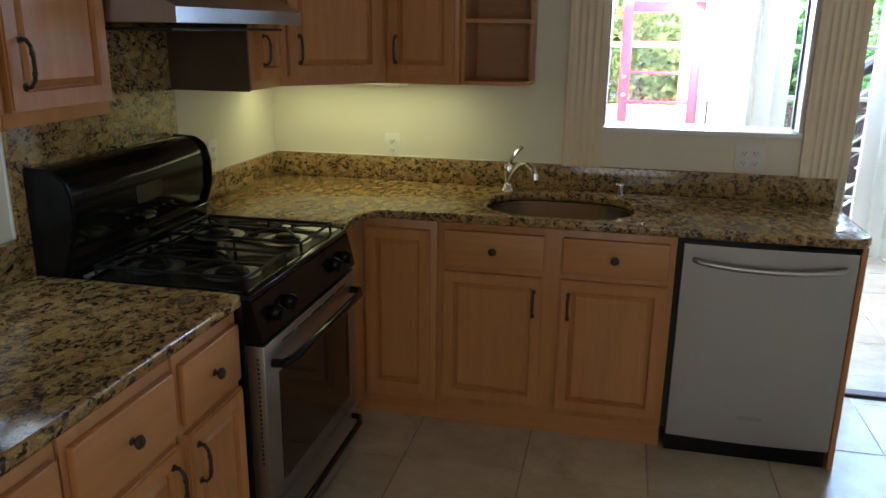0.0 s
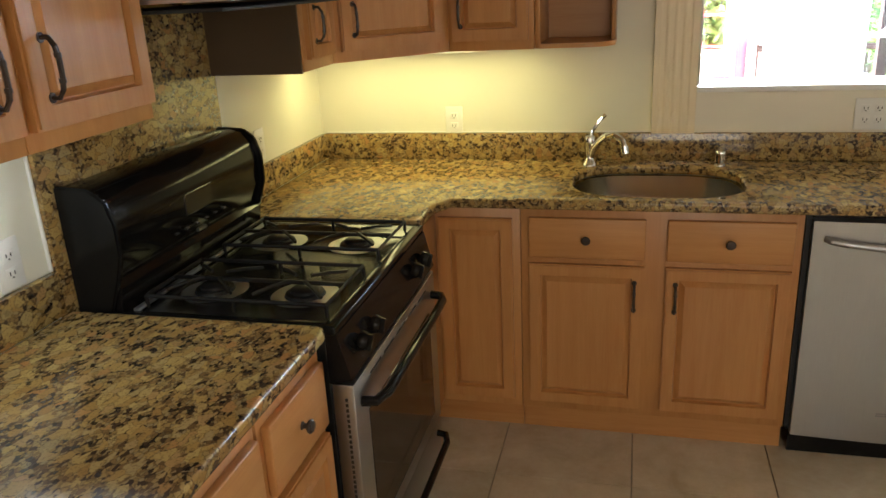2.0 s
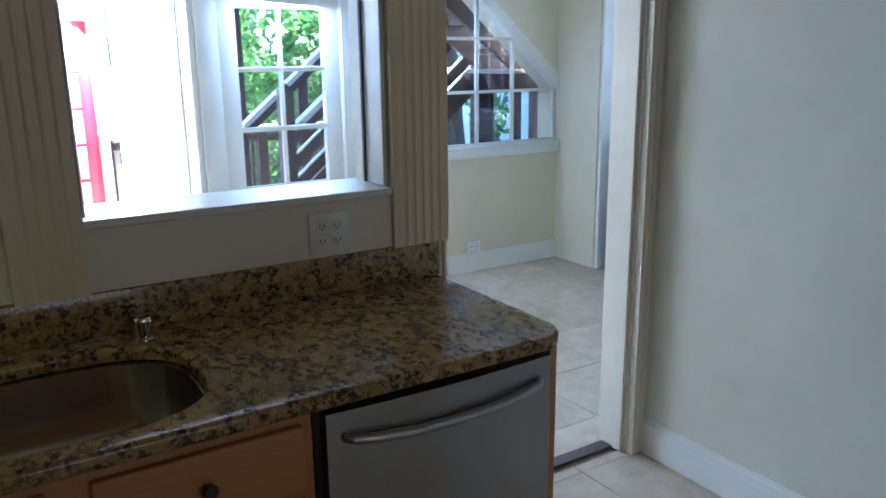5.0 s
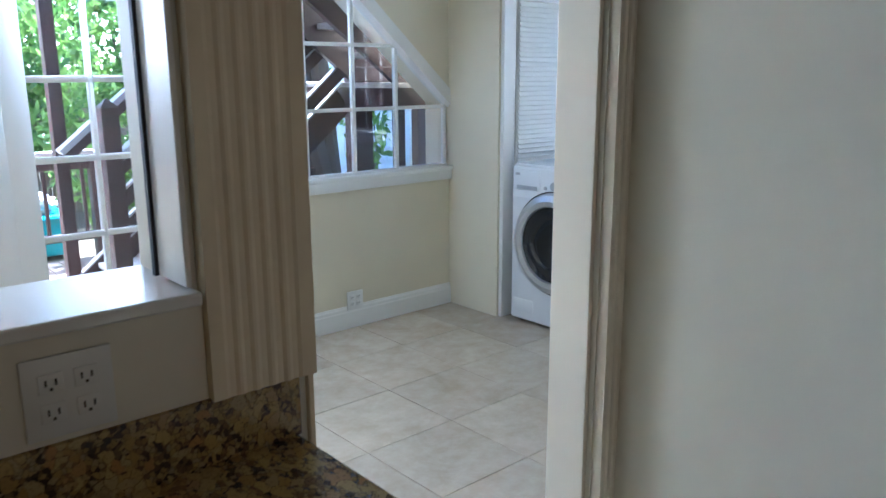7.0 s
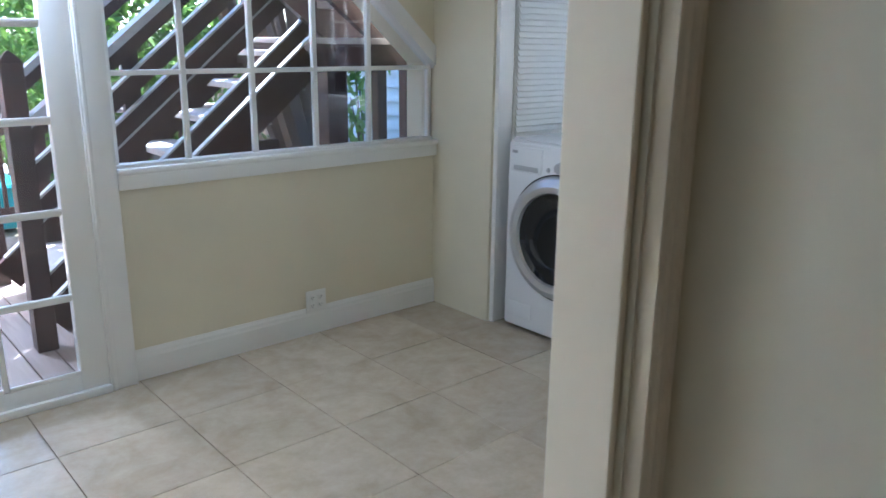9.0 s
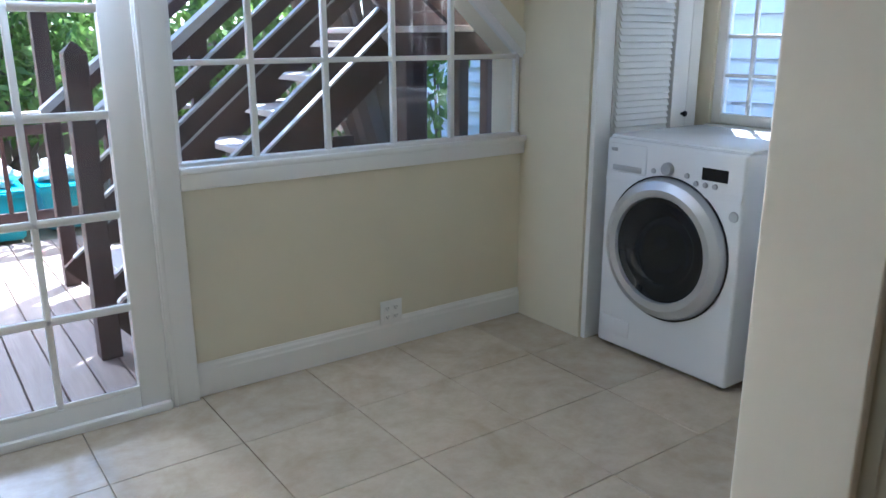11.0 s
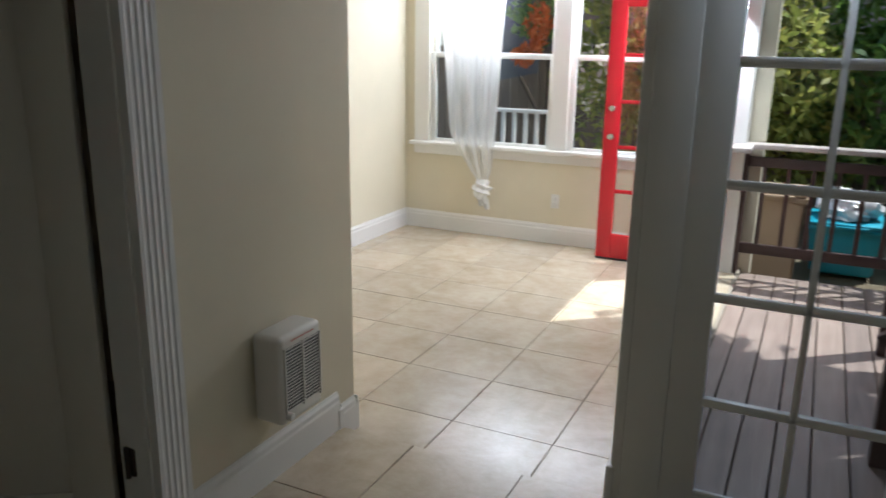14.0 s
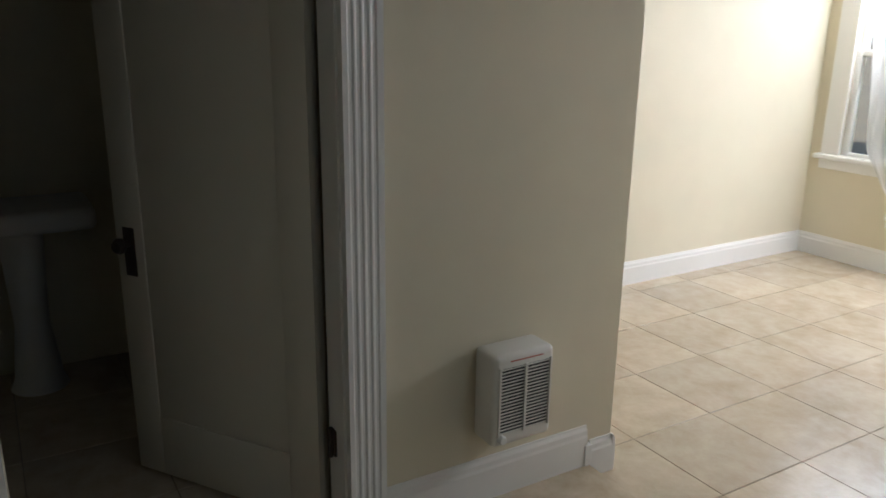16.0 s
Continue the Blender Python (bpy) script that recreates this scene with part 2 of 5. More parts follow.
def mk_maple(name, tint=1.0, axis="z"):
    k = Mat(name, (0.5, 0.3, 0.14), 0.36)
    st = {"z": (1, 1, 0.06), "x": (0.06, 1, 1), "y": (1, 0.06, 1)}[axis]
    g = k.noise(28, 6, 0.6, st, 0.6)
    fine = k.noise(190, 3, 0.6, st)
    big = k.noise(3.0, 3, 0.5, st)
    c = k.ramp(g, [(0.25, (0.40 * tint, 0.165 * tint, 0.040 * tint)), (0.55, (0.49 * tint, 0.240 * tint, 0.070 * tint)), (0.8, (0.56 * tint, 0.290 * tint, 0.096 * tint))])
    c = k.mix(0.35, c, k.ramp(big, [(0.3, (0.38 * tint, 0.150 * tint, 0.038 * tint)), (0.7, (0.57 * tint, 0.29 * tint, 0.095 * tint))]))
    c = k.mix(0.07, c, k.ramp(fine, [(0.3, (0.2, 0.09, 0.03)), (0.7, (0.65, 0.40, 0.18))]))
    k.colour(c).bump(fine, 0.08, 0.0006).roughness(big, 0.30, 0.44)
    return k.m


def mk_tile():
    k = Mat("floor_tile_beige", (0.6, 0.52, 0.4), 0.2, spec=0.5)
    cloud = k.noise(3.2, 6, 0.65, distort=0.8)
    vein = k.noise(11, 6, 0.7)
    c = k.ramp(cloud, [(0.3, (0.42, 0.345, 0.235)), (0.52, (0.53, 0.445, 0.330)), (0.75, (0.60, 0.53, 0.405))])
    c = k.mix(0.3, c, k.ramp(vein, [(0.35, (0.40, 0.32, 0.21)), (0.65, (0.62, 0.55, 0.43))]))
    tone = k.ramp(k.random(), [(0.0, (0.90, 0.90, 0.90)), (1.0, (1.06, 1.05, 1.03))])
    k.colour(k.mix(1.0, c, tone, "MULTIPLY")).roughness(vein, 0.215, 0.262).bump(k.noise(35, 4), 0.05, 0.001)
    return k.m


def mk_steel(name, c=(0.52, 0.52, 0.52), rough=0.3, stretch=(1, 1, 60)):
    k = Mat(name, c, rough, 1.0)
    st = k.noise(14, 3, 0.6, stretch)
    big = k.noise(2.5, 2)
    k.colour(k.ramp(st, [(0.3, tuple(v * 0.92 for v in c)), (0.7, c)])).roughness(big, rough * 0.8, rough * 1.25).bump(st, 0.05, 0.0003)
    return k.m


def mk_wood(name, lo, hi, rough, axis, scale=22.0):
    k = Mat(name, lo, rough)
    st = {"z": (1, 1, 0.07), "x": (0.07, 1, 1), "y": (1, 0.07, 1)}[axis]
    g, w = k.noise(scale, 6, 0.65, st, 0.4), k.noise(2.0, 4)
    c = k.ramp(g, [(0.25, lo), (0.75, hi)])
    tone = k.ramp(k.random(), [(0.0, (0.82, 0.82, 0.84)), (1.0, (1.12, 1.1, 1.08))])
    c = k.mix(1.0, c, tone, "MULTIPLY")
    c = k.mix(k.ramp(w, [(0.45, (0, 0, 0)), (0.75, (0.4, 0.4, 0.4))]), c, tuple(v * 0.6 for v in lo))
    k.colour(c).bump(g, 0.25, 0.002).roughness(w, rough * 0.8, min(1, rough * 1.2))
    return k.m


def mk_leaf(name, a, b, through=0.35):
    k = Mat(name, a, 0.5)
    tone = k.node("ShaderNodeNewGeometry").outputs["Random Per Island"]
    c = k.ramp(tone, [(0.0, a), (1.0, b)])
    k.colour(c)
    tr = k.node("ShaderNodeBsdfTranslucent")
    k.link(c, tr.inputs[0])
    mx = k.node("ShaderNodeMixShader", Fac=through)
    k.link(k.b.outputs[0], mx.inputs[1])
    k.link(tr.outputs[0], mx.inputs[2])
    k.link(mx.outputs[0], k.t.nodes["Material Output"].inputs[0])
    return k.m


def mk_glass():
    k = Mat("window_glass", (1, 1, 1), 0.0)
    g = k.node("ShaderNodeBsdfGlossy", Roughness=0.02)
    t = k.node("ShaderNodeBsdfTransparent")
    t.inputs[0].default_value = (0.97, 0.985, 0.98, 1)
    f = k.node("ShaderNodeFresnel", IOR=1.45)
    mx = k.node("ShaderNodeMixShader")
    k.link(f.outputs[0], mx.inputs[0])
    k.link(t.outputs[0], mx.inputs[1])
    k.link(g.outputs[0], mx.inputs[2])
    k.link(mx.outputs[0], k.t.nodes["Material Output"].inputs[0])
    return k.m


def mk_sheer():
    k = Mat("sheer_curtain", (0.88, 0.87, 0.84), 0.8)
    tr = k.node("ShaderNodeBsdfTranslucent")
    tr.inputs[0].default_value = (0.90, 0.89, 0.86, 1)
    mx = k.node("ShaderNodeMixShader", Fac=0.55)
    k.link(k.b.outputs[0], mx.inputs[1])
    k.link(tr.outputs[0], mx.inputs[2])
    tp = k.node("ShaderNodeBsdfTransparent")
    m2 = k.node("ShaderNodeMixShader", Fac=0.22)
    k.link(mx.outputs[0], m2.inputs[1])
    k.link(tp.outputs[0], m2.inputs[2])
    k.link(m2.outputs[0], k.t.nodes["Material Output"].inputs[0])
    k.bump(k.noise(500, 2), 0.1, 0.0005)
    return k.m


M_GRANITE = mk_granite()
M_MAPLE = mk_maple("maple_wood")
M_MAPLEX = mk_maple("maple_wood_rail", 1.0, "x")
M_MAPLEY = mk_maple("maple_wood_drawer", 1.0, "y")
M_MAPLEIN = mk_maple("maple_veneer_inside", 0.86, "x")
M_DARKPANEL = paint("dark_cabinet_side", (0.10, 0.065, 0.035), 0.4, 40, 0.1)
M_TILE = mk_tile()
M_GROUT = paint("grout_grey", (0.28, 0.24, 0.19), 0.9, 120, 0.1)
M_STEEL = mk_steel("brushed_steel", (0.50, 0.51, 0.53), 0.36, (60, 1, 1))
M_STEELV = mk_steel("brushed_steel_front", (0.40, 0.395, 0.385), 0.36, (60, 60, 1))
M_SINK = mk_steel("sink_steel", (0.52, 0.50, 0.46), 0.21, (1, 1, 40))
M_CHROME = Mat("chrome", (0.75, 0.75, 0.75), 0.08, 1.0).m
M_BLACK = paint("black_enamel", (0.008, 0.008, 0.008), 0.13, 50, 0.1, 0.02, 0.18)
M_OVEN = Mat("oven_glass", (0.02, 0.014, 0.01), 0.06, spec=0.3).m
M_IRON = paint("black_iron", (0.010, 0.010, 0.010), 0.42, 150, 0.2, 0.3, 0.3)
M_BRONZE = paint("oil_rubbed_bronze", (0.035, 0.024, 0.018), 0.38, 90, 0.3, 0.1)
M_RUBBER = Mat("dark_rubber", (0.02, 0.02, 0.022), 0.7).m
M_RED = paint("red_door_paint", (0.56, 0.018, 0.028), 0.22, 30, 0.06, 0.06)
M_DECK = mk_wood("deck_boards", (0.19, 0.135, 0.11), (0.33, 0.255, 0.21), 0.6, "y")
M_STAIN = mk_wood("dark_redwood_stain", (0.035, 0.016, 0.014), (0.075, 0.034, 0.028), 0.5, "x")
M_TREAD = mk_wood("weathered_tread", (0.36, 0.31, 0.28), (0.55, 0.49, 0.45), 0.5, "y")
# Brightness of the stair boards' sunlit top edges, put into the colour.
M_EDGE = mk_wood("sunlit_pale_edge", (0.48, 0.45, 0.44), (0.66, 0.62, 0.61), 0.45, "x")
M_FENCE = mk_wood("fence_boards", (0.16, 0.11, 0.075), (0.27, 0.20, 0.14), 0.75, "z")
M_SIDING = paint("white_siding", (0.72, 0.76, 0.80), 0.5, 30, 0.04)
M_GROUND = paint("garden_soil", (0.11, 0.085, 0.05), 0.95, 12, 0.3, 0.8)
M_TEAL = paint("teal_bin_plastic", (0.02, 0.27, 0.36), 0.4, 40, 0.06)
M_TANB = paint("tan_bin_plastic", (0.42, 0.30, 0.20), 0.5, 40, 0.06)
M_BARK = mk_wood("bark", (0.05, 0.035, 0.025), (0.13, 0.09, 0.06), 0.9, "z", 14)
M_LEAF = mk_leaf("leaf_green", (0.07, 0.15, 0.03), (0.26, 0.40, 0.08), 0.5)
M_LEAFY = mk_leaf("leaf_yellow_green", (0.20, 0.26, 0.045), (0.54, 0.51, 0.12), 0.5)
M_LEAFD = mk_leaf("leaf_dark", (0.03, 0.07, 0.02), (0.10, 0.17, 0.05), 0.45)
M_FLOWER = mk_leaf("orange_flower", (0.65, 0.10, 0.01), (0.8, 0.22, 0.03))
M_GLASS = mk_glass()
M_SHEER = mk_sheer()
M_LABEL = Mat("label_grey", (0.25, 0.25, 0.26), 0.4).m
M_THRESH = paint("threshold_dark_wood", (0.09, 0.065, 0.05), 0.5, 50, 0.2)

# ---- large structure ----
H = 2.55
STEP = -0.06
FRONT = Matrix.Translation((0.85, 6.19, 0))
FNORTH = FRONT @ Matrix.Translation((0.06, -0.214, 0))

structure("wall_west_kitchen", boxed(-1.80, -1.66, -1.75, 3.70, -0.1, H), M_WALLK, "pale cream painted kitchen wall behind the stove", "wall")
bm = bm_new()
box(bm, -1.66, -0.11, 3.5, 3.70, -0.1, H)
box(bm, -0.11, 0.69, 3.5, 3.70, -0.1, 1.187)
box(bm, -0.11, 0.69, 3.5, 3.70, 2.15, H)
box(bm, 0.69, 0.88, 3.5, 3.70, -0.1, H)
box(bm, 0.88, 1.79, 3.56, 3.70, 2.08, H)
box(bm, 1.79, 1.86, 3.57, 3.70, -0.1, H)
structure("wall_sink", bm, M_WALLK, "pale cream wall with a pass-through window and doorway", "wall")
structure("wall_east_kitchen", boxed(1.86, 2.0, -1.75, 3.58, -0.1, H), M_WALLK, "plain pale cream painted kitchen wall", "wall")
bm = bm_new()
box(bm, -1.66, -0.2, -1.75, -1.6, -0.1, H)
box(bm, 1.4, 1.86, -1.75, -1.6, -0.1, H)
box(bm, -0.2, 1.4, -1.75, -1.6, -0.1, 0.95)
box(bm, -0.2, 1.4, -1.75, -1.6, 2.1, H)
structure("wall_south_kitchen", bm, M_WALL, "plain unseen kitchen wall with an added opening", "wall")
# Unseen blind, added to shut out blue sky behind the fill lamp.
structure("added_rear_blind", boxed(-0.2, 1.4, -1.72, -1.66, 0.95, 2.1), paint("tan_blind_cloth", (0.50, 0.32, 0.16), 0.8, 60, 0.08), "unseen tan blind added over the rear opening", "window")
structure("wall_south_laundry", boxed(2.0, 4.64, 3.58, 3.70, -0.1, H), M_WALL, "cream painted laundry wall", "wall")
bm = bm_new()
box(bm, 4.4, 4.54, 3.70, 4.05, -0.1, H)
box(bm, 4.4, 4.54, 5.66, 6.46, -0.1, H)
box(bm, 4.4, 4.54, 4.05, 5.66, -0.1, 1.0)
box(bm, 4.4, 4.54, 4.05, 5.66, 2.2, H)
structure("wall_east_laundry", bm, M_WALL, "cream laundry wall with a window behind the machines", "wall")
structure("wall_laundry_nib", boxed(3.635, 4.4, 5.745, 6.20, -0.1, H), M_WALL, "cream painted wall nib beside the washing machine", "wall")
# wall with the window that follows the stair's slope
SL0, SL1 = (2.27, 2.55), (3.655, 1.345)
bm = bm_new()
box(bm, 1.90, 4.5, 6.20, 6.46, -0.1, 0.90)
prism(bm, [(SL0[0], H), SL1, (3.655, 0.90), (4.5, 0.90), (4.5, H)], 6.20, 6.46)
box(bm, 0.86, 1.95, 6.20, 6.46, 2.06, H)
structure("wall_north_laundry", bm, M_WALL, "cream wall under and over a sloping window", "wall")
bm = bm_new()
box(bm, -0.395, -0.275, 3.70, 4.31, -0.1, H)
box(bm, -0.395, -0.275, 5.205, 6.30, -0.1, H)
box(bm, -0.395, -0.275, 4.31, 5.205, 2.03, H)
structure("wall_heater", bm, M_WALL, "cream painted wall with a small heater and doorway", "wall")
# dark room behind the heater wall
bm = bm_new()
box(bm, -2.3, -2.2, 3.70, 6.20, -0.1, H)
box(bm, -2.2, -0.395, 6.06, 6.20, -0.1, H)
box(bm, -2.3, -1.80, 3.60, 3.70, -0.1, H)
structure("wall_bathroom", bm, M_WALL, "cream walls of the dark bathroom", "wall")
XF.append(FRONT)
FZ = STEP
structure("wall_front_west", boxed(-2.91, -2.77, 0.005, 3.74, -0.2, H), M_WALL, "sunlit cream painted front room wall", "wall")
XF.append(FNORTH)
bm = bm_new()
WZ0, WZ1 = 0.70, 2.12
box(bm, -2.83, -2.60, 3.80, 3.95, -0.2, H)
box(bm, -2.60, -0.25, 3.80, 3.95, -0.2, WZ0)
box(bm, -2.60, -0.25, 3.80, 3.95, WZ1, H)
box(bm, -1.485, -1.365, 3.80, 3.95, WZ0, WZ1)
box(bm, -0.25, 0.12, 3.80, 3.95, -0.2, H)
structure("wall_front_north", bm, M_WALL, "cream front room wall under two tall windows", "wall")
XF.pop()
bm = bm_new()
box(bm, 0.0, 0.07, 0.21, 2.42, -0.2, H)
box(bm, -0.03, 0.07, 3.38, 3.735, -0.2, H)
box(bm, -0.03, 0.07, 2.42, 3.38, 2.07, H)
structure("wall_front_east", bm, M_TRIM, "white wall with the red door's opening to the deck", "wall")
structure("ceiling_front", boxed(-3.02, 0.12, -0.3, 3.95, H, H + 0.12), M_CEIL, "plain white ceiling", "ceiling")
XF.pop()
structure("ceiling", boxed(-1.80, 2.0, -1.75, 3.70, H, H + 0.12), M_CEILK, "unseen kitchen ceiling tinted to warm the bounced light", "ceiling")
structure("ceiling_laundry", boxed(-2.3, 4.64, 3.70, 6.46, H, H + 0.12), M_CEIL, "plain white laundry ceiling", "ceiling")
structure("floor_base", boxed(-1.80, 2.0, -1.75, 3.62, -0.2, -0.008), M_GROUT, "grey grout bed of the kitchen floor", "floor")
structure("floor_base_laundry", boxed(-2.3, 4.64, 3.62, 6.18, -0.2, -0.008), M_GROUT, "grey grout bed of the laundry floor", "floor")
structure("threshold", boxed(0.88, 1.79, 3.632, 3.692, -0.004, 0.008, 0.003), M_THRESH, "dark wooden threshold strip in the doorway", "threshold")


def skirting(name, a, b, z0, h=0.15, label="white moulded baseboard along the wall", mat=None):
    """A moulded board from a to b, which stands out to the left of that way."""
    a, b = Vector((*a, 0)), Vector((*b, 0))
    d = (b - a).normalized()
    n = Vector((-d.y, d.x, 0))
    prof = [(0, 0), (0.016, 0), (0.016, h * 0.72), (0.013, h * 0.78), (0.012, h * 0.88), (0.006, h * 0.95), (0.004, h), (0, h)]
    bm = bm_new()
    f = [bm.verts.new(a + n * p + Vector((0, 0, z0 + q))) for p, q in prof]
    g = [bm.verts.new(b + n * p + Vector((0, 0, z0 + q))) for p, q in prof]
    bm.faces.new(f)
    bm.faces.new(g[::-1])
    for i in range(len(prof)):
        j = (i + 1) % len(prof)
        bm.faces.new((f[j], f[i], g[i], g[j]))
    bmesh.ops.recalc_face_normals(bm, faces=bm.faces)
    return structure(name, bm, mat or M_TRIM, label, "baseboard")


skirting("baseboard", (1.86, -1.6), (1.86, 3.56), 0, 0.15)
skirting("baseboard_laundry", (3.635, 6.20), (1.915, 6.20), 0, 0.14)
skirting("baseboard_heater", (-0.275, 6.172), (-0.275, 5.326), 0, 0.165)
structure("baseboard_end", boxed(-0.279, -0.254, 6.160, 6.192, STEP, 0.085, 0.002), M_TRIM, "white end block of the baseboard", "trim")
skirting("baseboard_step", (-0.275, 6.30), (-0.275, 6.192), STEP, 0.155)
skirting("baseboard_step_return", (-0.395, 6.30), (-0.259, 6.30), STEP, 0.155)
XF.append(FRONT)
skirting("baseboard_front_west", (-2.77, 3.586), (-2.77, 0.02), STEP, 0.16)
skirting("baseboard_front_north", (-0.03, 3.586), (-2.77, 3.586), STEP, 0.16)
XF.pop()


def casing(name, x0, x1, z0, z1, y, mat, label, flutes=5, deep=0.03, facing="-y"):
    """A fluted upright board of moulding."""
    bm = bm_new()
    w = x1 - x0
    pts = [(x0, 0), (x0, -deep)]
    n = flutes
    for i in range(n):
        a = x0 + w * (0.12 + 0.76 * i / n)
        b = x0 + w * (0.12 + 0.76 * (i + 1) / n)
        g = (b - a) * 0.5
        pts += [(a, -deep), (a + g * 0.5, -deep + 0.0024), (a + g * 1.2, -deep + 0.0028), (b - g * 0.35, -deep)]
    pts += [(x1, -deep), (x1, 0)]
    pts = [(p, y + q) for p, q in pts]
    if facing == "+x":
        pts = [(y - (q - y), p) for p, q in pts]
    prism(bm, pts, z0, z1, "z")
    return structure(name, bm, mat, label, "trim")


# doorway and pass-through trim on the kitchen side
casing("trim_door_east", 1.795, 1.86, 0, 2.16, 3.575, M_JAMB, "ivory fluted door casing", 2, 0.035)
structure("door_jamb_east", boxed(1.775, 1.79, 3.585, 3.715, 0, 2.08, 0.003), M_JAMB, "ivory painted door jamb", "trim")
structure("door_jamb_west", boxed(0.88, 0.892, 3.49, 3.715, 0, 2.08, 0.003), M_CASE, "ivory painted door jamb", "trim")
casing("trim_door_west", 0.70, 0.885, 1.03, 2.16, 3.498, M_CASE, "ivory fluted pilaster between window and doorway", 5, 0.03)
casing("trim_window_west", -0.275, -0.115, 1.03, 2.16, 3.498, M_CASE, "ivory fluted window casing", 4, 0.03)
structure("trim_window_apron", boxed(-0.115, 0.70, 3.484, 3.498, 1.03, 1.186, 0.003), M_JAMB, "ivory painted panel under the pass-through window", "trim")
structure("trim_window_top", boxed(-0.275, 0.885, 3.47, 3.498, 2.15, 2.26, 0.004), M_CASE, "ivory head casing", "trim")
bm = bm_new()
box(bm, -0.115, 0.695, 3.468, 3.705, 1.187, 1.208, 0.004)
structure("window_sill", bm, M_TRIM, "white sill of the pass-through window", "sill")
bm = bm_new()
box(bm, 0.680, 0.6895, 3.49, 3.60, 1.212, 2.15, 0.002)
box(bm, -0.1095, -0.104, 3.49, 3.70, 1.212, 2.15, 0.002)
structure("window_reveal", bm, M_TRIM, "white reveal boards of the pass-through window", "trim")
structure("window_gasket", boxed(0.674, 0.680, 3.594, 3.606, 1.212, 2.15), M_RUBBER, "thin dark strip along the window reveal", "trim")

# window that follows the slope of the stair outside
def line_z(x):
    return SL0[1] + (SL1[1] - SL0[1]) * (x - SL0[0]) / (SL1[0] - SL0[0])


win = thing("window_1", (2.8, 6.25, 0.9), "white many-paned window with a sloping top over the stair", "window", kind="structure")
COLS = [1.940, 2.256, 2.582, 2.914, 3.235, 3.63]
ROWS_Z = [0.95, 1.325, 1.700, 2.075, 2.45]
for x in COLS[:-1]:
    part("muntin", boxed(x - 0.012, x + 0.012, 6.237, 6.265, 0.92, min(line_z(x), H), 0.004), M_TRIM, win)
part("muntin", boxed(3.622, 3.648, 6.237, 6.265, 0.92, 1.355, 0.004), M_TRIM, win)
for z in ROWS_Z[1:-1]:
    xe = SL0[0] + (z - SL0[1]) * (SL1[0] - SL0[0]) / (SL1[1] - SL0[1])
    part("muntin", boxed(1.94, min(xe, 3.64), 6.239, 6.263, z - 0.011, z + 0.011, 0.004), M_TRIM, win)
part("window_frame", boxed(1.915, 3.65, 6.225, 6.285, 0.902, 0.952, 0.004), M_TRIM, win)
bm = bm_new()
d = Vector((SL1[0] - SL0[0], SL1[1] - SL0[1])).normalized()
n = Vector((d.y, -d.x))
a, b = Vector(SL0) + n * 0.02, Vector(SL1) + n * 0.02 + d * 0.02
prism(bm, [tuple(a), tuple(b), tuple(b - n * 0.075), tuple(a - n * 0.075)], 6.182, 6.28)
part("slope_trim", bm, M_TRIM, win, "white sloping trim board", False)
part("sill_board", boxed(1.915, 3.633, 6.165, 6.235, 0.855, 0.935, 0.006), M_TRIM, win, "white painted window sill")
part("sill_nose", boxed(1.915, 3.633, 6.150, 6.18, 0.918, 0.945, 0.006), M_TRIM, win)
bm = bm_new()
prism(bm, [(1.93, 0.94), (3.64, 0.94), (3.64, 1.355), (2.29, 2.53), (1.93, 2.53)], 6.249, 6.253)
g = part("pane", bm, M_GLASS, win, "clear window glass", False)
g.visible_shadow = False

# fixed french light beside the opening to the front room
fr = thing("window_2", (1.4, 6.19, 0), "white ten-light french door panel onto the deck", "french door", kind="structure")
FY0, FY1 = 6.167, 6.217
part("stile", boxed(1.03, 1.14, FY0, FY1, 0.02, 2.0, 0.003), M_TRIM, fr)
part("stile", boxed(1.69, 1.80, FY0, FY1, 0.02, 2.0, 0.003), M_TRIM, fr)
part("rail", boxed(1.14, 1.69, FY0, FY1, 0.02, 0.102, 0.003), M_TRIM, fr)
part("rail", boxed(1.14, 1.69, FY0, FY1, 1.865, 2.0, 0.003), M_TRIM, fr)
part("muntin", boxed(1.400, 1.422, FY0 + 0.004, FY1 - 0.004, 0.102, 1.865, 0.005), M_TRIM, fr)
for z in (0.437, 0.793, 1.152, 1.510):
    part("muntin", boxed(1.14, 1.69, FY0 + 0.004, FY1 - 0.004, z - 0.012, z + 0.012, 0.005), M_TRIM, fr)
for z0, z1 in ((0.102, 0.437), (0.437, 0.793), (0.793, 1.152), (1.152, 1.510), (1.510, 1.865)):
    for x0, x1 in ((1.14, 1.40), (1.422, 1.69)):
        part("bead", boxed(x0, x1, FY0 + 0.0005, FY0 + 0.012, z0, z0 + 0.019, 0.003), M_TRIM, fr)
part("casing", boxed(1.80, 1.913, 6.157, 6.20, 0, 2.1, 0.004), M_TRIM, fr)
part("casing_bead", boxed(1.808, 1.824, 6.149, 6.16, 0, 2.1, 0.003), M_TRIM, fr)
part("casing", boxed(0.90, 1.03, 6.160, 6.22, 0, 2.1, 0.004), M_TRIM, fr)
part("head_casing", boxed(0.86, 1.913, 6.148, 6.20, 2.0, 2.12, 0.004), M_TRIM, fr)
part("bottom_board", boxed(1.03, 1.80, 6.142, 6.167, 0.0, 0.035, 0.005), M_TRIM, fr)
g = part("pane", boxed(1.14, 1.69, 6.190, 6.194, 0.102, 1.865), M_GLASS, fr, "clear door glass", False)
g.visible_shadow = False
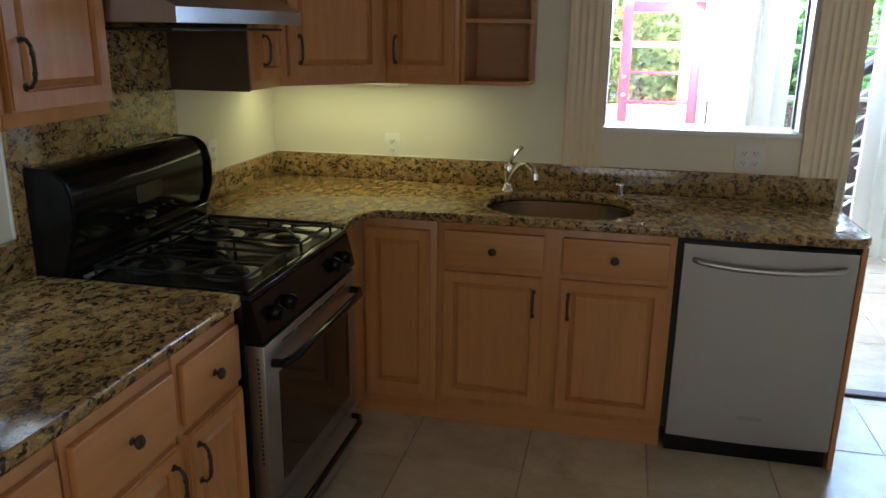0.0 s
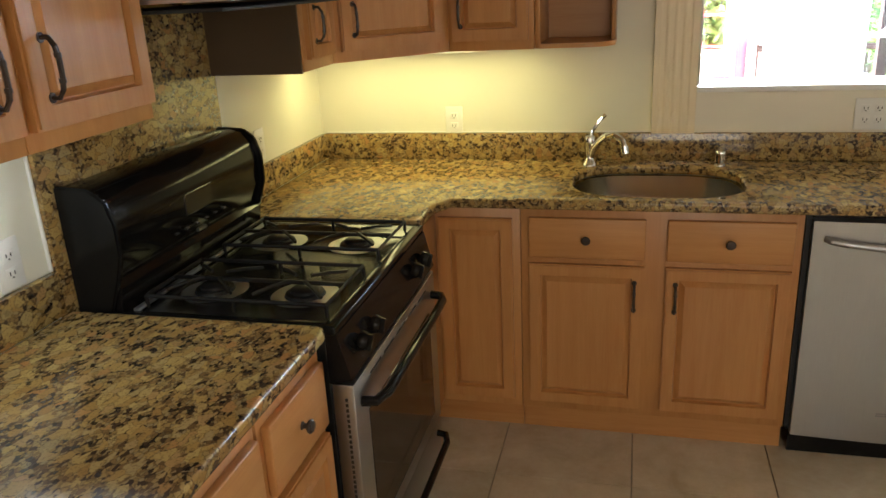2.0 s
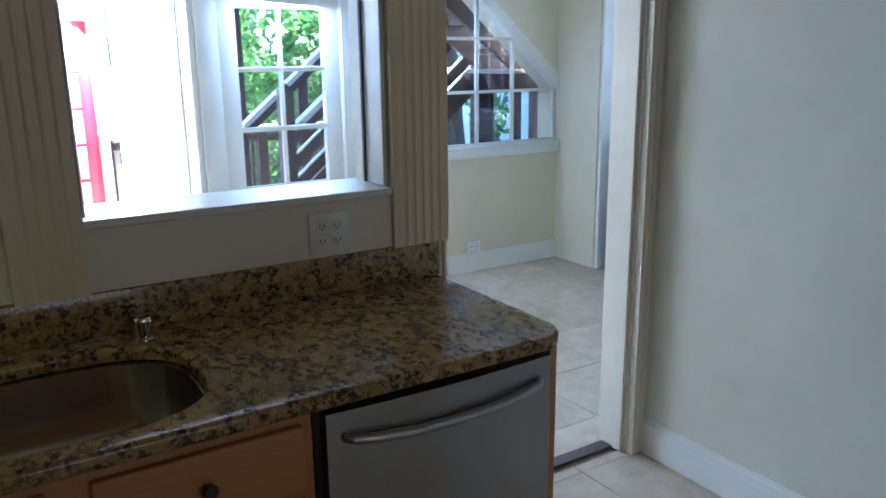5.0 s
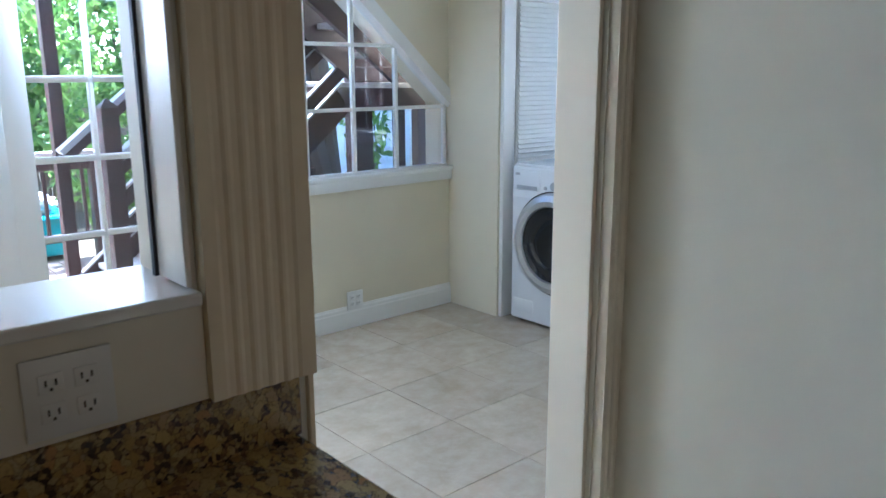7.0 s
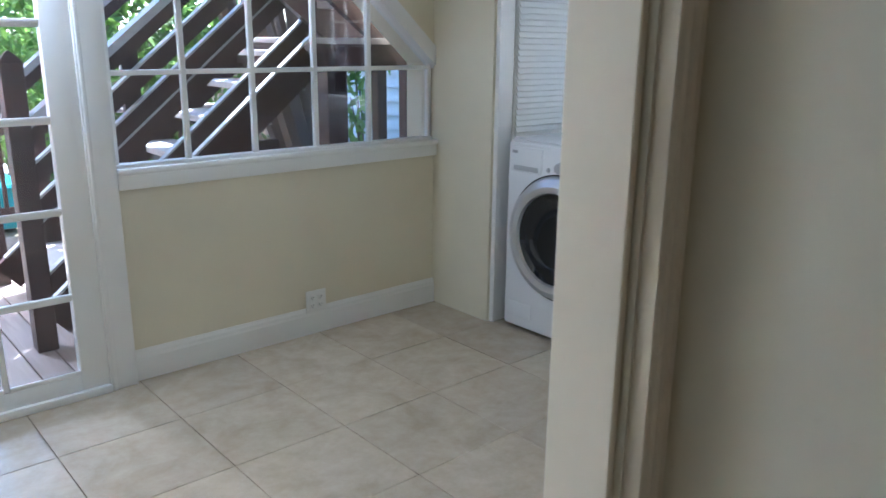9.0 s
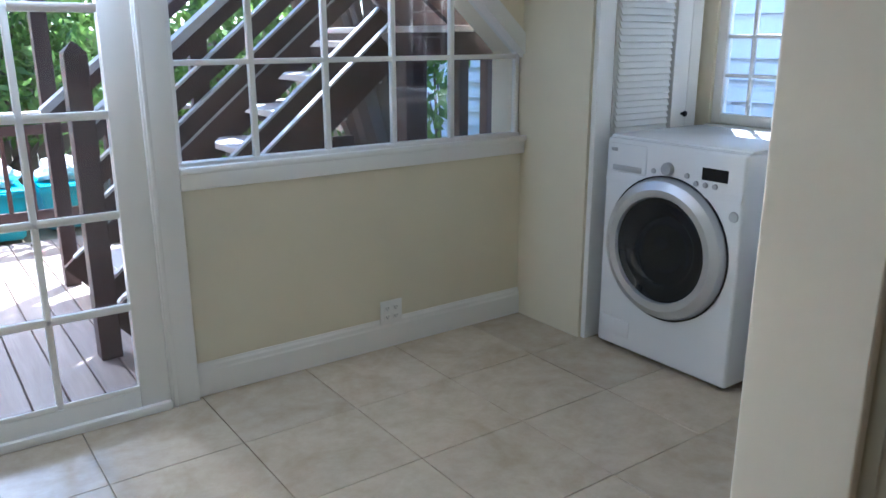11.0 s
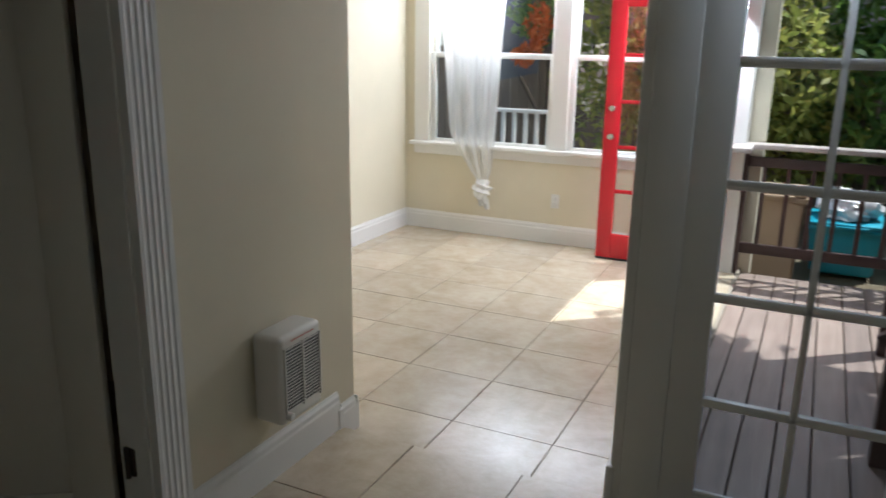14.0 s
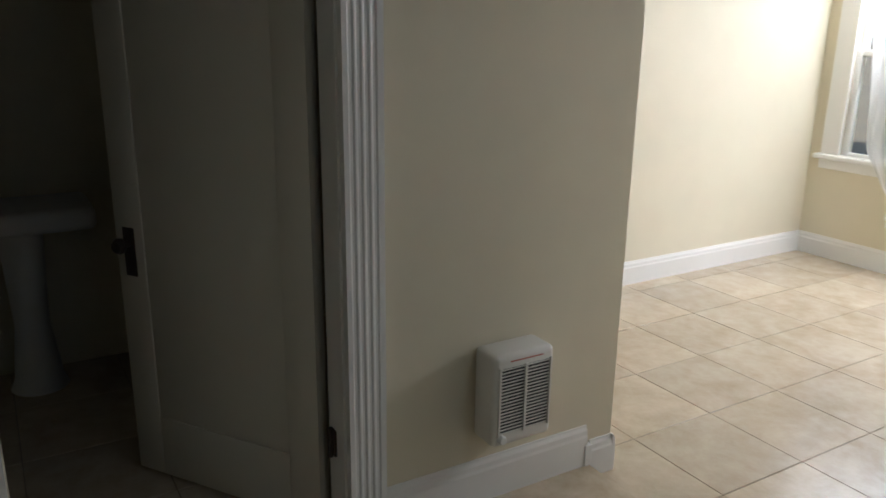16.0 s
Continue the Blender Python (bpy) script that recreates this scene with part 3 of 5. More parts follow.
structure("post", boxed(0.862, 0.898, 6.172, 6.395, -0.15, H, 0.004), M_TRIM, "white painted post beside the opening", "post")
structure("post_plinth", boxed(0.846, 0.874, 6.160, 6.30, -0.15, 0.135, 0.006), M_TRIM, "white baseboard wrapped round the post", "baseboard")

# front room windows
XF.append(FNORTH)


def sash_window(name, u0, u1, label):
    w = thing(name, ((u0 + u1) / 2, 3.85, WZ0), label, "window", kind="structure")
    zm = 1.45
    for z0, z1, v in ((WZ0, zm + 0.02, 3.84), (zm - 0.02, WZ1, 3.88)):
        for a, b in ((u0, u0 + 0.05), (u1 - 0.05, u1)):
            part("sash_stile", boxed(a, b, v - 0.02, v + 0.02, z0, z1, 0.004), M_TRIM, w)
        for a, b in ((z0, z0 + 0.045), (z1 - 0.04, z1)):
            part("sash_rail", boxed(u0 + 0.05, u1 - 0.05, v - 0.018, v + 0.018, a, b, 0.004), M_TRIM, w)
        p = part("pane", boxed(u0 + 0.04, u1 - 0.04, v - 0.002, v + 0.002, z0 + 0.03, z1 - 0.03), M_GLASS, w, "clear window glass", False)
        p.visible_shadow = False
    return w


sash_window("window_3", -2.60, -1.485, "white double-hung window with a sheer curtain")
sash_window("window_4", -1.365, -0.25, "white double-hung window beside the red door")
structure("trim_front_window_west", boxed(-2.735, -2.59, 3.775, 3.80, 0.72, 2.26, 0.005), M_TRIM, "white window casing", "trim")
structure("trim_front_window_middle", boxed(-1.495, -1.355, 3.77, 3.80, 0.72, 2.26, 0.005), M_TRIM, "white mullion casing between the windows", "trim")
structure("trim_front_window_east", boxed(-0.265, -0.12, 3.775, 3.80, 0.72, 2.26, 0.005), M_TRIM, "white window casing", "trim")
structure("front_window_sill", boxed(-2.765, -0.10, 3.73, 3.84, 0.685, 0.72, 0.008), M_TRIM, "white projecting window sill", "sill")
structure("front_window_apron", boxed(-2.74, -0.14, 3.778, 3.80, 0.61, 0.685, 0.005), M_TRIM, "white apron under the window sill", "trim")
structure("front_window_head", boxed(-2.83, -0.12, 3.77, 3.80, 2.16, 2.28, 0.005), M_TRIM, "white head casing", "trim")
XF.pop()

# bathroom door, swung into the dark room
DOOR = Matrix.Translation((-0.394, 5.195, 0)) @ Matrix.Rotation(radians(34.0), 4, "Z")
XF.append(DOOR)
dr = thing("door_1", (0, 0, 0), "off-white panelled door standing open to a dark room", "door", kind="structure")
bm = boxed(-0.82, -0.022, -0.02, 0.02, 0.012, 2.02, 0.002)
part("slab", bm, M_DOORW, dr)
for side in (-1, 1):
    y0 = -0.026 if side < 0 else 0.018
    for a, b, c, e in ((-0.82, -0.70, 0.012, 2.02), (-0.14, -0.022, 0.012, 2.02)):
        part("stile", boxed(a, b, y0, y0 + 0.008, c, e, 0.002), M_DOORW, dr)
    for c, e in ((0.012, 0.24), (1.90, 2.02)):
        part("rail", boxed(-0.70, -0.14, y0, y0 + 0.008, c, e, 0.002), M_DOORW, dr)
for side in (-1, 1):
    y = 0.03 * side
    part("escutcheon", boxed(-0.785, -0.735, min(y, y * 0.85), max(y, y * 0.85), 0.76, 0.93, 0.002), M_BRONZE, dr, "dark bronze door plate")
    bm = bm_new()
    lathe(bm, [(0.0001, 0.062), (0.02, 0.06), (0.028, 0.048), (0.026, 0.036), (0.011, 0.028), (0.011, 0.0)], (-0.76, 0.026 * side, 0.875), "y", 20)
    if side > 0:
        bmesh.ops.scale(bm, vec=(1, -1, 1), verts=bm.verts, space=Matrix.Translation((0, -0.026, 0)))
    part("knob", bm, M_BRONZE, dr, "dark bronze door knob")
XF.pop()
for z in (0.33, 1.72):
    bm = bm_new()
    box(bm, -0.375, -0.335, 5.190, 5.206, z - 0.045, z + 0.045, 0.002)
    cyl(bm, (-0.357, 5.185, z - 0.05), (-0.357, 5.185, z + 0.05), 0.008, 10)
    o = new("hinge", mesh_of("hinge", bm, M_BRONZE, LOC[dr.name]))
    o.parent = dr
casing("trim_bathroom_door_north", 5.204, 5.326, 0, 2.14, -0.275, M_TRIM, "white moulded door casing", 4, 0.03, "+x")
casing("trim_bathroom_door_south", 4.165, 4.31, 0, 2.14, -0.275, M_TRIM, "white moulded door casing", 4, 0.03, "+x")
structure("trim_bathroom_door_head", boxed(-0.275, -0.243, 4.165, 5.326, 2.04, 2.16, 0.004), M_TRIM, "white head casing of the door", "trim")
structure("bathroom_door_jamb", boxed(-0.395, -0.277, 5.197, 5.207, 0, 2.03, 0.002), M_TRIM, "white door jamb", "trim")

# ---- kitchen ----
def oriented(kind, x, y):
    """Pose for a front built facing -y: '-y' as it is, '+x' turned to face +x, or an angle in degrees."""
    rz = {"-y": 0, "+x": 90}.get(kind, kind)
    return pose(x, y, 0, 0, 0, rz)


def raised_panel(w, z0, z1, thick=0.022):
    """A framed cabinet door with a raised middle, its back at y = 0, facing -y."""
    bm = boxed(-w / 2, w / 2, -thick, 0, z0, z1)
    f = min(bm.faces, key=lambda q: q.calc_center_median().y)
    es = [e for e in f.edges]
    bmesh.ops.bevel(bm, geom=es, offset=0.005, segments=2, affect="EDGES")
    f = min(bm.faces, key=lambda q: (round(q.calc_center_median().y, 5), -q.calc_area()))
    r = bmesh.ops.inset_region(bm, faces=[f], thickness=0.050, depth=0.0)
    r = bmesh.ops.inset_region(bm, faces=[f], thickness=0.005, depth=-0.014)
    r = bmesh.ops.inset_region(bm, faces=[f], thickness=0.004, depth=0.0)
    r = bmesh.ops.inset_region(bm, faces=[f], thickness=0.024, depth=0.0125)
    return bm


def flat_front(w, z0, z1, thick=0.02):
    return boxed(-w / 2, w / 2, -thick, 0, z0, z1, 0.005, 3)


def pull(bm, x, z, length=0.10, y=-0.02):
    """An arched bar pull with round feet."""
    h = length / 2
    tube(bm, [(x, y, z - h), (x, y - 0.018, z - h), (x, y - 0.028, z - h * 0.7), (x, y - 0.031, z - h * 0.3), (x, y - 0.031, z + h * 0.3), (x, y - 0.028, z + h * 0.7), (x, y - 0.018, z + h), (x, y, z + h)], 0.0048, 8)
    for s in (-1, 1):
        cyl(bm, (x, y + 0.001, z + s * h), (x, y - 0.004, z + s * h), 0.009, 12)
        cyl(bm, (x, y - 0.030, z + s * h * 0.42 - 0.004), (x, y - 0.030, z + s * h * 0.42 + 0.004), 0.0062, 8)
    return bm


def knob_mesh(x, z, y=-0.02):
    bm = bm_new()
    return lathe(bm, [(0.0001, 0.026), (0.012, 0.025), (0.016, 0.020), (0.014, 0.015), (0.006, 0.012), (0.006, 0.004), (0.010, 0.0)], (x, y, z), "y", 18)


def cab_door(cab, m, w, z0, z1, handle=None, hz=None, name="door", mat=None):
    XF.append(m)
    d = part(name, raised_panel(w, z0, z1), mat or M_MAPLE, cab)
    if handle is not None:
        part("handle", pull(bm_new(), handle, hz), M_BRONZE, d, "dark bronze bar pull")
    XF.pop()
    return d


def cab_drawer(cab, m, w, z0, z1, mat):
    XF.append(m)
    d = part("drawer", flat_front(w, z0, z1), mat, cab)
    part("knob", knob_mesh(0, (z0 + z1) / 2), M_BRONZE, d, "dark bronze round knob")
    XF.pop()
    return d


FY = 2.925      # face of the sink run's cabinets
c1 = thing("base_cabinet", (-0.88, 3.2, 0), "honey maple corner base cabinet beside the stove", "cabinet", "sink run cabinets")
part("body", boxed(-1.66, -0.715, FY, 3.48, 0.10, 0.888, 0.002), M_MAPLE, c1)
part("filler", boxed(-1.66, -1.02, 2.605, FY - 0.002, 0.10, 0.887, 0.002), M_MAPLE, c1)
part("toe_board", boxed(-1.60, -0.715, FY + 0.03, FY + 0.045, 0, 0.10), M_MAPLEX, c1, "", False)
cab_door(c1, oriented("-y", -0.875, FY), 0.265, 0.135, 0.842)
c2 = thing("sink_cabinet", (-0.25, 3.2, 0), "honey maple sink cabinet with two drawers and doors", "cabinet", "sink run cabinets")
part("face_frame", boxed(-0.713, 0.20, FY, FY + 0.02, 0.10, 0.888, 0.002), M_MAPLE, c2)
for x in (-0.713, 0.182):
    part("side_panel", boxed(x, x + 0.018, FY + 0.02, 3.48, 0.10, 0.888), M_MAPLE, c2, "", False)
part("bottom_panel", boxed(-0.695, 0.182, FY + 0.02, 3.48, 0.10, 0.12), M_MAPLE, c2, "", False)
part("toe_board", boxed(-0.713, 0.20, FY + 0.03, FY + 0.045, 0, 0.10), M_MAPLEX, c2, "", False)
for x, hx in ((-0.487, 0.165), (-0.022, -0.165)):
    cab_drawer(c2, oriented("-y", x, FY), 0.395, 0.705, 0.850, M_MAPLEX)
    cab_door(c2, oriented("-y", x, FY), 0.395, 0.135, 0.682, hx, 0.575)
structure("cabinet_end_panel", boxed(0.822, 0.842, FY - 0.012, 3.48, 0, 0.887, 0.002), M_MAPLE, "honey maple end panel beside the dishwasher", "panel")

# left run
LX = -1.015
UNITS = [(1.515, 1.820), (1.135, 1.505), (0.745, 1.125), (0.355, 0.735), (-0.035, 0.345), (-0.60, -0.045)]
for i, (a, b) in enumerate(UNITS):
    cab = thing("base_cabinet", (-1.3, (a + b) / 2, 0), "honey maple base cabinet with one drawer over a door", "cabinet", "stove side cabinets")
    part("body", boxed(-1.64, LX, a, b, 0.10, 0.888, 0.002), M_MAPLE, cab)
    part("toe_board", boxed(LX - 0.06, LX - 0.045, a, b, 0, 0.10), M_MAPLEY, cab, "", False)
    m = oriented("+x", LX, (a + b) / 2)
    cab_drawer(cab, m, b - a - 0.03, 0.685, 0.845, M_MAPLEY)
    cab_door(cab, m, b - a - 0.03, 0.135, 0.662, (-1 if i % 2 == 0 else 1) * ((b - a) / 2 - 0.05), 0.57)

# counters
CT0, CT1 = 0.889, 0.925


def outline_solid(outer, holes, z0, z1, bev):
    bm = bm_new()
    edges = []
    for loop in [outer] + holes:
        vs = [bm.verts.new((x, y, z1)) for x, y in loop]
        edges += [bm.edges.new((vs[i], vs[(i + 1) % len(vs)])) for i in range(len(vs))]
    bmesh.ops.triangle_fill(bm, edges=edges, use_beauty=True)
    faces = list(bm.faces)
    r = bmesh.ops.extrude_face_region(bm, geom=faces)
    moved = [v for v in r["geom"] if isinstance(v, bmesh.types.BMVert)]
    bmesh.ops.translate(bm, vec=(0, 0, z0 - z1), verts=moved)
    bmesh.ops.recalc_face_normals(bm, faces=bm.faces)
    rims = [e for e in bm.edges if len(e.link_faces) == 2 and abs(e.calc_face_angle(0) - math.pi / 2) < 0.3 and abs(e.verts[0].co.z - e.verts[1].co.z) < 1e-5]
    bmesh.ops.bevel(bm, geom=rims, offset=bev, segments=4, affect="EDGES", profile=0.5)
    return bm


def arc(cx, cy, r, a0, a1, n=7):
    return [(cx + r * math.cos(radians(a0 + (a1 - a0) * i / n)), cy + r * math.sin(radians(a0 + (a1 - a0) * i / n))) for i in range(n + 1)]


def sink_loop(sx=1.0, sy=1.0, n=48):
    cx, cy, ax, ay = -0.255, 3.155, 0.292, 0.226
    pts = []
    for i in range(n):
        t = 2 * math.pi * i / n
        c, s = math.cos(t), math.sin(t)
        e = 2 / 3.0
        pts.append((cx + ax * sx * math.copysign(abs(c) ** e, c), cy + ay * sy * math.copysign(abs(s) ** e, s)))
    return pts


outer = [(-1.645, 3.495), (-1.645, 2.605), (-0.985, 2.605), (-0.985, 2.78)] + [(-0.945, 2.867)] + arc(0.765, 2.957, 0.09, -90, 0, 10) + [(0.855, 3.495)]
ct = solo("countertop", outline_solid(outer, [sink_loop()], CT0, CT1, 0.011), M_GRANITE, "polished brown and gold granite worktop around the sink", "countertop")
ct2 = solo("countertop", outline_solid([(-1.645, -0.62), (-0.985, -0.62)] + arc(-1.01, 1.80, 0.025, 0, 90, 4) + [(-1.645, 1.825)], [], CT0, CT1, 0.011), M_GRANITE, "polished brown and gold granite worktop beside the stove", "countertop")
solo("backsplash", boxed(-1.645, 0.855, 3.474, 3.498, CT1, 1.032, 0.003), M_GRANITE, "low granite backsplash along the sink wall", "backsplash", "backsplashes")
solo("backsplash", boxed(-1.658, -1.636, 2.634, 3.472, CT1, 1.032, 0.003), M_GRANITE, "low granite backsplash in the corner by the stove", "backsplash", "backsplashes")
solo("backsplash", boxed(-1.658, -1.636, -0.62, 1.800, CT1, 1.032, 0.003), M_GRANITE, "low granite backsplash along the stove-side worktop", "backsplash", "backsplashes")
solo("granite_panel", boxed(-1.659, -1.640, 1.802, 2.632, 0.86, 1.72, 0.002), M_GRANITE, "tall granite slab on the wall behind the stove", "wall panel")

structure("caulk_panel", boxed(-1.659, -1.6505, 1.795, 1.8015, 1.033, 1.39, 0.002), M_TRIM, "white caulk bead beside the granite slab", "caulk")
structure("caulk_sink_wall", boxed(-1.636, 0.69, 3.4925, 3.4985, 1.0325, 1.037, 0.001), M_TRIM, "thin white caulk line over the backsplash", "caulk")

# sink, faucet, soap cap
sk = thing("sink", (-0.255, 3.145, 0.72), "brushed steel undermount sink set in the granite", "sink")
bm = bm_new()
rings = []
for s, z in ((1.03, CT0 - 0.001), (0.985, CT0 - 0.004), (0.975, 0.80), (0.95, 0.735), (0.88, 0.713), (0.5, 0.706), (0.12, 0.702)):
    rings.append([bm.verts.new((x, y, z)) for x, y in sink_loop(s, s)])
for a, b in zip(rings, rings[1:]):
    for i in range(48):
        bm.faces.new((a[i], a[(i + 1) % 48], b[(i + 1) % 48], b[i]))
bmesh.ops.recalc_face_normals(bm, faces=bm.faces)
part("basin", bm, M_SINK, sk)
part("drain", lathe(bm_new(), [(0.0001, 0.0), (0.02, 0.0), (0.03, 0.004), (0.045, 0.004), (0.046, -0.004)], (-0.255, 3.145, 0.704)), M_CHROME, sk, "chrome drain")
XF.append(Matrix.Translation((0, -0.045, 0)))
fc = thing("faucet", (-0.505, 3.43, CT1), "chrome single-lever kitchen faucet behind the sink", "faucet")
part("base", lathe(bm_new(), [(0.0001, 0.115), (0.018, 0.113), (0.022, 0.10), (0.021, 0.075), (0.017, 0.06), (0.017, 0.03), (0.021, 0.018), (0.028, 0.01), (0.030, 0.0)], (-0.505, 3.43, CT1), n=24), M_CHROME, fc)
part("spout", tube(bm_new(), [(-0.503, 3.428, 0.955), (-0.485, 3.405, 1.00), (-0.462, 3.375, 1.035), (-0.435, 3.345, 1.058), (-0.405, 3.315, 1.062), (-0.382, 3.29, 1.048), (-0.372, 3.278, 1.022)], 0.0125, 14), M_CHROME, fc)
part("nozzle", cyl(bm_new(), (-0.3725, 3.278, 1.03), (-0.369, 3.274, 1.004), 0.0155, 16), M_CHROME, fc)
part("lever", tube(bm_new(), [(-0.505, 3.43, 1.02), (-0.495, 3.435, 1.06), (-0.475, 3.44, 1.09), (-0.448, 3.445, 1.118)], 0.0075, 10), M_CHROME, fc)
sc = thing("soap_dispenser", (-0.022, 3.44, CT1), "small chrome air-gap cap on the worktop", "sink fitting")
part("cap", lathe(bm_new(), [(0.0001, 0.058), (0.019, 0.057), (0.022, 0.052), (0.022, 0.046), (0.020, 0.044), (0.020, 0.008), (0.024, 0.004), (0.024, 0.0)], (-0.022, 3.44, CT1), n=24), M_CHROME, sc)

XF.pop()

# dishwasher
dw = thing("dishwasher", (0.52, 3.2, 0), "stainless steel dishwasher under the granite worktop", "dishwasher")
part("body", boxed(0.212, 0.818, 2.945, 3.45, 0.08, 0.872), M_BLACK, dw, "", False)
bm = bm_new()
n = 16
prof = []
for i in range(n + 1):
    t = i / n
    x = 0.222 + 0.592 * t
    prof.append((x, 2.902 - 0.012 * math.sin(math.pi * t)))
prism(bm, [(0.222, 2.944)] + prof + [(0.814, 2.944)], 0.085, 0.862, "z")
part("door", bm, M_STEELV, dw, "brushed stainless door")
part("handle", tube(bm_new(), [(0.262, 2.900, 0.804), (0.275, 2.885, 0.802), (0.33, 2.877, 0.794), (0.42, 2.873, 0.786), (0.52, 2.872, 0.784), (0.62, 2.873, 0.786), (0.71, 2.877, 0.794), (0.763, 2.885, 0.802), (0.776, 2.900, 0.804)], 0.0115, 12), M_STEEL, dw, "curved steel bar handle")
part("toe_kick", boxed(0.222, 0.814, 2.935, 2.95, 0.0, 0.080), M_BLACK, dw, "black toe kick", False)
for z in (0.196, 0.188):
    part("badge", boxed(0.475, 0.565, 2.8885, 2.891, z, z + 0.004), M_LABEL, dw, "small grey maker's badge", False)
part("gasket", boxed(0.204, 0.2215, 2.93, 2.95, 0.10, 0.872), M_RUBBER, dw, "", False)

# stove
XF.append(Matrix.Translation((0, -0.03, 0)))
SY0, SY1 = 1.868, 2.626
st = thing("stove", (-1.3, 2.25, 0), "black gas stove with a stainless oven door", "stove")
part("body", boxed(-1.62, -1.0, SY0, SY1, 0.04, 0.893, 0.004), M_BLACK, st, "black enamel sides")
bm = boxed(-1.635, -0.972, SY0 - 0.004, SY1 + 0.004, 0.893, 0.915, 0.006, 3)
f = max(bm.faces, key=lambda q: q.calc_center_median().z + q.calc_area())
bmesh.ops.inset_region(bm, faces=[f], thickness=0.03, depth=0.0)
bmesh.ops.inset_region(bm, faces=[f], thickness=0.015, depth=-0.007)
part("cooktop", bm, M_BLACK, st, "glossy black cooktop")
part("cooktop_trim", boxed(-1.50, -1.485, SY0 + 0.02, SY1 - 0.02, 0.913, 0.921, 0.002), M_STEEL, st)
bm = bm_new()
prism(bm, [(-1.635, 0.905), (-1.525, 0.905), (-1.515, 0.975), (-1.530, 0.99), (-1.508, 1.05), (-1.505, 1.13), (-1.518, 1.185), (-1.545, 1.213), (-1.585, 1.222), (-1.635, 1.22)], SY0 + 0.012, SY1 - 0.012, "y")
bg = part("backguard", bm, M_BLACK, st, "glossy black curved back panel")
for y0, y1 in ((SY0 - 0.002, SY0 + 0.016), (SY1 - 0.016, SY1 + 0.002)):
    bm = bm_new()
    prism(bm, [(-1.638, 0.905), (-1.545, 0.905), (-1.508, 1.0), (-1.490, 1.06), (-1.490, 1.14), (-1.508, 1.195), (-1.545, 1.222), (-1.638, 1.228)], y0, y1, "y")
    bmesh.ops.bevel(bm, geom=list(bm.edges), offset=0.005, segments=2, affect="EDGES")
    part("end_cap", bm, M_BLACK, st)
part("display", boxed(-1.511, -1.503, 2.18, 2.32, 1.065, 1.125, 0.002), M_LCD, bg, "dark clock display", False)
for i in range(6):
    y = 2.12 + 0.05 * i
    part("button", boxed(-1.512, -1.504, y, y + 0.014, 1.03, 1.035, 0.001), M_RUBBER, bg, "", False)
part("badge", boxed(-1.511, -1.503, 2.225, 2.265, 1.008, 1.016), M_STEEL, bg, "small silver badge", False)
# control panel
bm = bm_new()
prism(bm, [(-1.0, 0.893), (-0.972, 0.893), (-0.945, 0.78), (-1.0, 0.77)], SY0, SY1, "y")
cp = part("control_panel", bm, M_BLACK, st, "sloping black control panel")
for y in (1.965, 2.06, 2.435, 2.53):
    bm = bm_new()
    lathe(bm, [(0.0001, 0.0), (0.021, 0.0), (0.024, -0.006), (0.024, -0.014), (0.018, -0.024), (0.0001, -0.025)], (0, 0, 0), "x", 18)
    box(bm, -0.034, -0.012, -0.0055, 0.0055, -0.021, 0.021, 0.003)
    bm.transform(Matrix.Translation((-0.957, y, 0.838)) @ Matrix.Rotation(radians(13), 4, "Y") @ Matrix.Scale(-1, 4, (1, 0, 0)))
    bmesh.ops.recalc_face_normals(bm, faces=bm.faces)
    part("control_knob", bm, M_BLACK, cp, "black control knob")
od = part("oven_door", boxed(-1.0, -0.945, SY0 + 0.006, SY1 - 0.006, 0.245, 0.765, 0.005), M_STEELV, st, "stainless oven door")
part("oven_window", boxed(-0.9465, -0.9425, SY0 + 0.09, SY1 - 0.09, 0.30, 0.655, 0.001), M_OVEN, od, "dark oven window glass", False)
for i in range(5):
    y = SY0 + 0.12 + 0.11 * i
    part("vent_slot", boxed(-0.9465, -0.944, y, y + 0.085, 0.735, 0.741), M_DARKSLOT, od, "", False)
part("oven_handle", tube(bm_new(), [(-0.945, SY0 + 0.05, 0.70), (-0.912, SY0 + 0.055, 0.70), (-0.895, SY0 + 0.10, 0.703), (-0.892, SY0 + 0.25, 0.705), (-0.892, SY1 - 0.25, 0.705), (-0.895, SY1 - 0.10, 0.703), (-0.912, SY1 - 0.055, 0.70), (-0.945, SY1 - 0.05, 0.70)], 0.013, 12), M_BLACK, od, "black bar handle")
sd = part("storage_drawer", boxed(-1.0, -0.95, SY0 + 0.006, SY1 - 0.006, 0.055, 0.235, 0.004), M_STEELV, st, "stainless lower drawer")
part("drawer_handle", tube(bm_new(), [(-0.95, SY0 + 0.05, 0.195), (-0.92, SY0 + 0.055, 0.195), (-0.905, SY0 + 0.10, 0.195), (-0.905, SY1 - 0.10, 0.195), (-0.92, SY1 - 0.055, 0.195), (-0.95, SY1 - 0.05, 0.195)], 0.011, 12), M_BLACK, sd, "black bar handle")
for i in range(24):
    z = 0.40 + 0.014 * i
    part("side_vent", boxed(-0.968, -0.962, SY0 + 0.004, SY0 + 0.007, z, z + 0.008), M_DARKSLOT, od, "", False)


